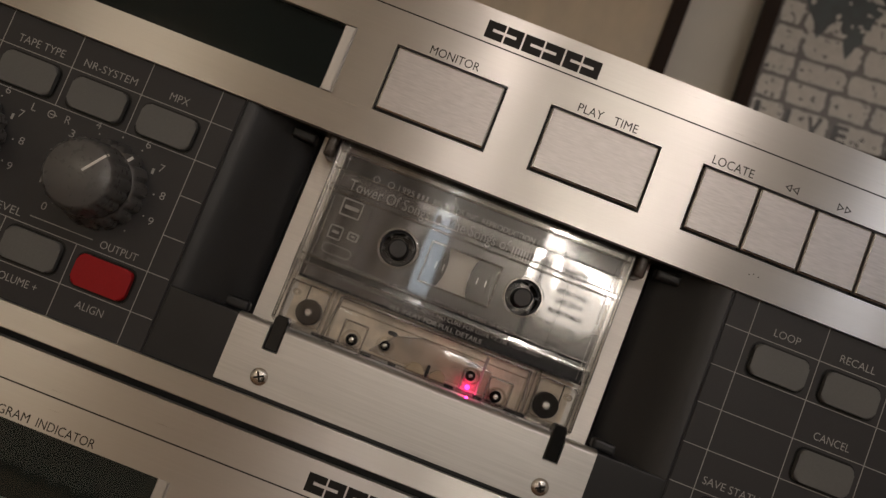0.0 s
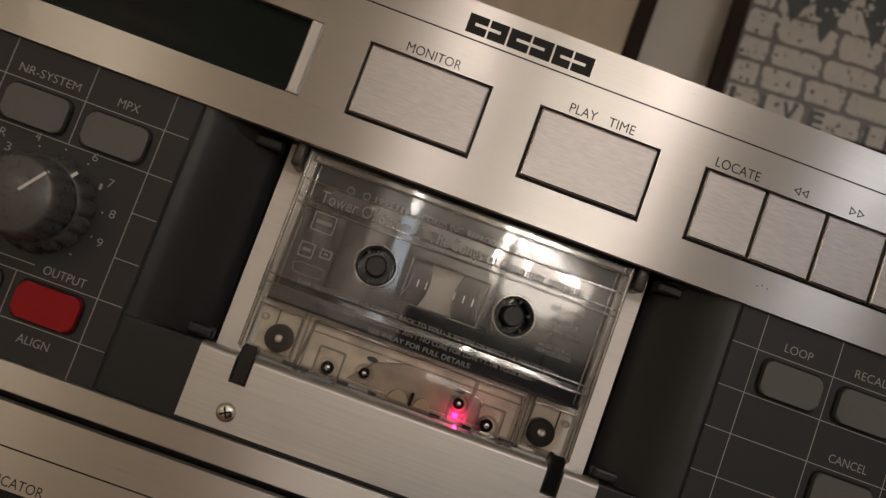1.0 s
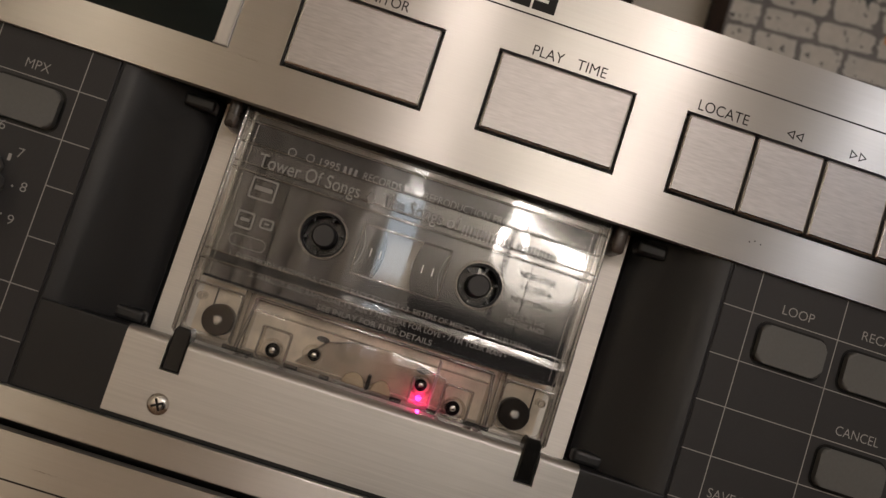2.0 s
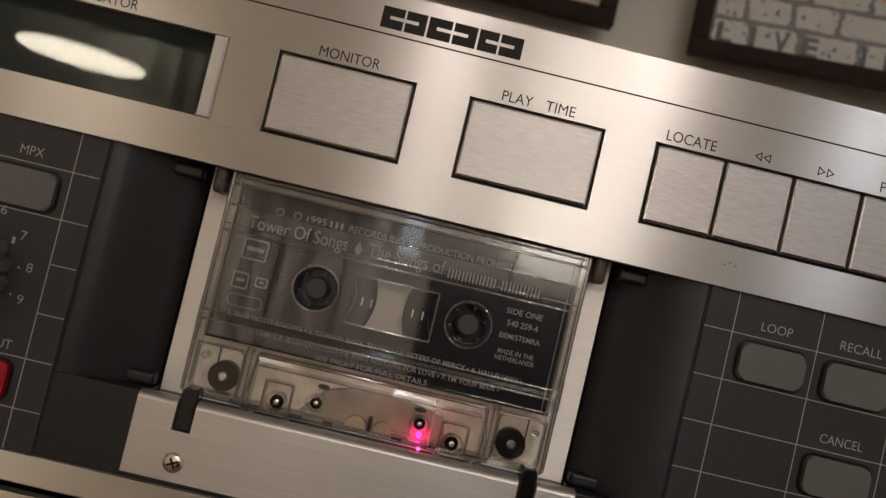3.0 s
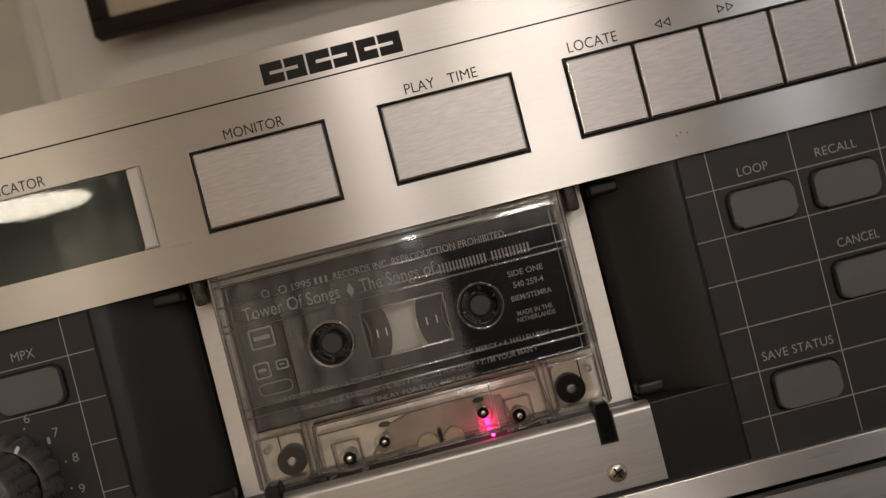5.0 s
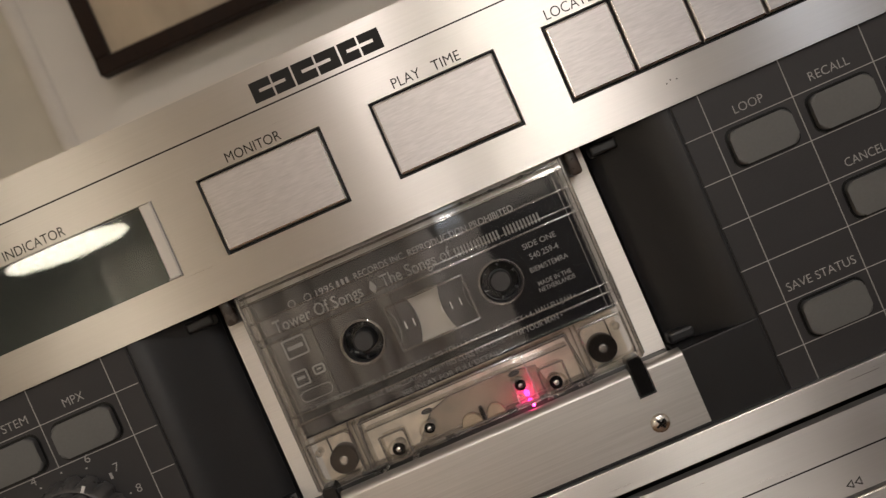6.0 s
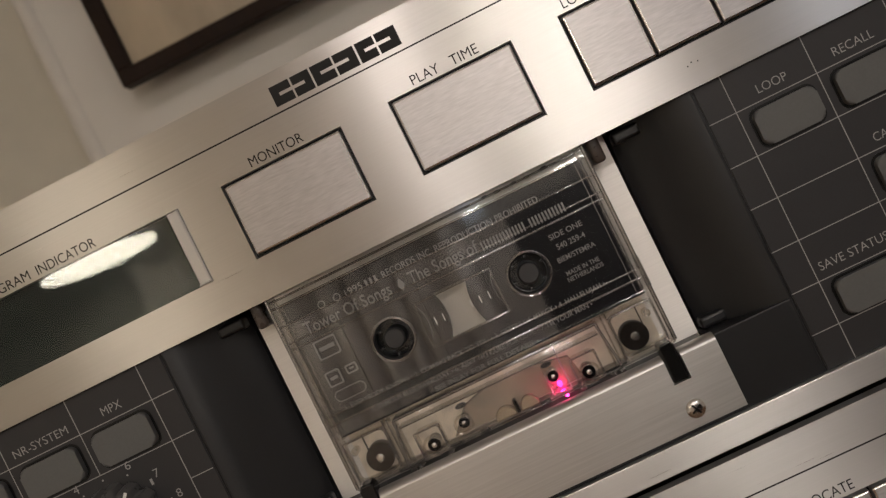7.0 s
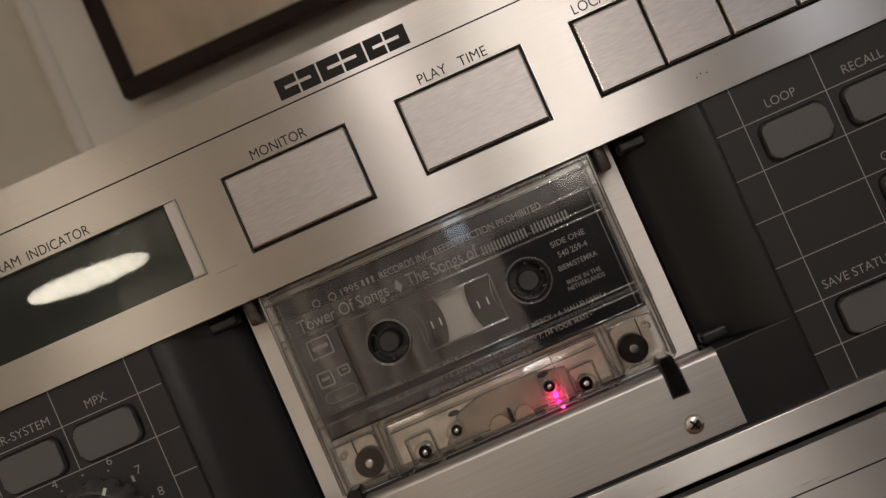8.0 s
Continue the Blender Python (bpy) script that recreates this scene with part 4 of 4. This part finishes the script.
            loops = [[bm.verts.new((hx + (big + small * math.cos(b)) * math.cos(a), F + small * math.sin(b) * 0.8, (big + small * math.cos(b)) * math.sin(a))) for b in (2 * math.pi * k / 8 for k in range(8))] for a in (2 * math.pi * i / m for i in range(m))]
            for i in range(m):
                for k in range(8):
                    bm.faces.new((loops[i][k], loops[(i + 1) % m][k], loops[(i + 1) % m][(k + 1) % 8], loops[i][(k + 1) % 8]))
            part("hub_rim", bm, SHELL_THICK, c, "rounded clear rim", True)
    bm = bmesh.new()
    ring(bm, rounded(0, -0.4, 23.6, 13.4, 0.8), rounded(0, -0.4, 22.9, 12.7, 0.5), F - 0.15, F + 1.2)
    part("window_edge", bm, SHELL_EDGE, c, "clear window border")
    for a, b in (((-11.8, 6.3), (11.8, 6.3)), ((-11.8, -7.1), (11.8, -7.1)), ((-11.8, -7.1), (-11.8, 6.3)), ((11.8, -7.1), (11.8, 6.3))):
        part("window_rim", rod((a[0], F, a[1]), (b[0], F, b[1]), 0.28), SHELL_THICK, c, smooth=True)
    # window marks
    for x in (-8.2, -5.7, 2.95, 5.8, 8.6):
        part("window_mark", box(x - 0.16, x + 0.16, F - 0.04, F + 0.02, -1.6, 0.6), WHITE, c)
    part("window_sheet", box(-12.4, 12.4, F + 7.0, F + 7.2, -7.6, 7.2), CREAM, c)
    # guide rollers, posts, pressure pad
    for s in (-1, 1):
        rol = part("guide_roller", lathe([(3.9, F + 1.5), (4.1, F + 1.9), (4.1, F + 6.5), (3.9, F + 6.8)], s * 40.2, -29.0, 36), ROLLER if s > 0 else BROWN_ROLLER, c, "dark brown guide roller", True)
        part("roller_pin", lathe([(0.9, F + 0.9), (1.3, F + 1.1), (1.35, F + 2)], s * 40.2, -29.0, 18), STEEL, rol)
    for x, z, r in ((-24.2, -32.0, 1.9), (-13.8, -30.0, 1.6), (14.6, -29.0, 1.6), (24.2, -32.2, 1.9)):
        p = part("post", lathe([(r * 0.45, F - 0.6), (r, F + 0.2), (r, F + 6.5)], x, z, 24), GLOSS_BLACK, c, "glossy black locating post", True)
        bm = bmesh.new()
        ring(bm, circle(x, z, r + 1.3, 28), circle(x, z, r + 0.5, 28), F - 2.0, F - 1.4)
        part("post_collar", bm, SHELL_EDGE, p)
        # steel tip added for the bright highlight on the post
        part("post_glint", lathe([(r * 0.2, F - 0.85), (r * 0.4, F - 0.7), (r * 0.4, F)], x, z, 16), STEEL, p, smooth=True)
    for cx, w in ((-2.3, 6.2), (5.2, 5.5)):
        pts = [(cx + w / 2 * math.cos(a), B + 0.7 + 3.4 * math.sin(a)) for a in (math.pi * i / 12 for i in range(13))]
        part("pad", slab(pts, F + 2, F + 5, 0.4), FELT, c, "tan felt pressure pad", True)
    part("pad_pin", box(1.0, 2.0, F + 1.6, F + 5, B + 0.7, -30.6, 0.3), BLACK, c)
    # smoky spring plate, slots over the rollers, dark mouths over the holes, clear housings round the posts
    part("spring_plate", slab([(-18, -33.4), (-11.8, -26.1), (-2.4, -23.4), (11.8, -24.4), (20.8, -26), (22.6, -33.4)], F + 3.2, F + 3.8, 0.3), PLATE, c, "smoky clear spring plate")
    for x0, z0, x1, z1 in ((-18, -33.2, -11.8, -26.1), (-11.8, -26.1, -2.4, -23.4), (10.0, -24.0, 20.8, -26)):
        part("plate_edge", rod((x0, F + 3.0, z0), (x1, F + 3.0, z1), 0.22), SHELL_THICK, c, smooth=True)
    for x in (-42.3, 43.6):
        part("slot", box(x - 0.14, x + 0.14, F + 1.3, F + 2.2, -27.2, -20.8), ROLLER, c)
    for x in (-12.9, 14.1):
        part("mouth", slab([(x + 1.7 * math.cos(a), -25.6 + 0.75 * math.sin(a)) for a in (2 * math.pi * i / 16 for i in range(16))], F + 2.0, F + 2.6), SPINDLE, c)
    for x in (-24.2, 24.2):
        bm = bmesh.new()
        ring(bm, rounded(x, -30.6, 7.6, 8.2, 1.4), rounded(x, -30.6, 6.8, 7.4, 1.1), F - 1.95, F + 3)
        part("post_housing", bm, SHELL_EDGE, c, "clear housing of a post", True)
    # print on the shell
    y = F
    text(c, "Tower Of Songs", -43.0, -15.6, 10.6, 15.4, y, PRINT, "print")
    part("print_diamond", slab([(-13.6, 13.0), (-12.5, 11.0), (-11.4, 13.0), (-12.5, 15.2)], y - 0.05, y), PRINT, c)
    text(c, "The Songs of", -9.8, 11.6, 10.6, 15.4, y, PRINT, "print")
    bars(c, 12.6, 26.4, 11.2, 13.9, 14, y, PRINT)
    bars(c, 27.6, 38.8, 11.2, 13.9, 11, y, PRINT)
    text(c, "1995", -28.0, -22.6, 16.9, 18.9, y, PRINT, "print")
    for x in (-35.5, -30.6):
        bm = bmesh.new()
        ring(bm, circle(x, 17.9, 1.15, 20), circle(x, 17.9, 0.85, 20), y - 0.05, y)
        part("print_ring", bm, PRINT, c)
    bars(c, -21.6, -17.2, 17.0, 18.8, 3, y, PRINT)
    text(c, "RECORDS INC. REPRODUCTION PROHIBITED", -16.2, 32.5, 16.9, 18.9, y, PRINT, "print")
    text(c, "SIDE ONE", 30.6, 40.6, 5.6, 7.2, y, PRINT, "print")
    text(c, "540 259-4", 31.4, 40.0, 2.3, 4.0, y, PRINT, "print")
    text(c, "BIEM/STEMRA", 30.0, 41.4, -1.2, 0.3, y, PRINT, "print")
    text(c, "MADE IN THE", 30.6, 40.6, -5.4, -4.1, y, PRINT, "print")
    text(c, "NETHERLANDS", 30.2, 41.0, -7.2, -5.9, y, PRINT, "print")
    text(c, "1. EVERYBODY KNOWS • 2. COMING BACK TO YOU • 3. SISTERS OF MERCY • 4. HALLELUJAH •", -42.4, 39.0, -12.8, -10.9, y, PRINT, "print")
    text(c, "5. FAMOUS BLUE RAINCOAT • 6. AIN'T NO CURE FOR LOVE • 7. I'M YOUR MAN •", -35.8, 33.4, -16.0, -14.6, y, PRINT, "print")
    text(c, "SEE INLAY FOR FULL DETAILS", -16.9, 14.0, -18.7, -17.2, y, PRINT, "print")
    for x0, x1, z0, z1 in ((-42.9, -36.0, 3.4, 9.2), (-43.8, -39.2, -4.8, -0.2), (-37.6, -34.0, -3.4, -0.6)):
        bm = bmesh.new()
        w, h = x1 - x0, z1 - z0
        ring(bm, rounded((x0 + x1) / 2, (z0 + z1) / 2, w, h, 0.6), rounded((x0 + x1) / 2, (z0 + z1) / 2, w - 1.0, h - 1.0, 0.4), y - 0.05, y)
        add_box(bm, x0 + 1.1, x1 - 1.1, y - 0.05, y, z0 + h * 0.42, z0 + h * 0.62)
        part("print_mark", bm, PRINT, c)
    bm = bmesh.new()
    ring(bm, rounded(-39.0, -7.9, 9.6, 3.4, 1.6), rounded(-39.0, -7.9, 9.1, 2.9, 1.4), y - 0.05, y)
    part("print_mark", bm, PRINT, c)
    return c


cassette()
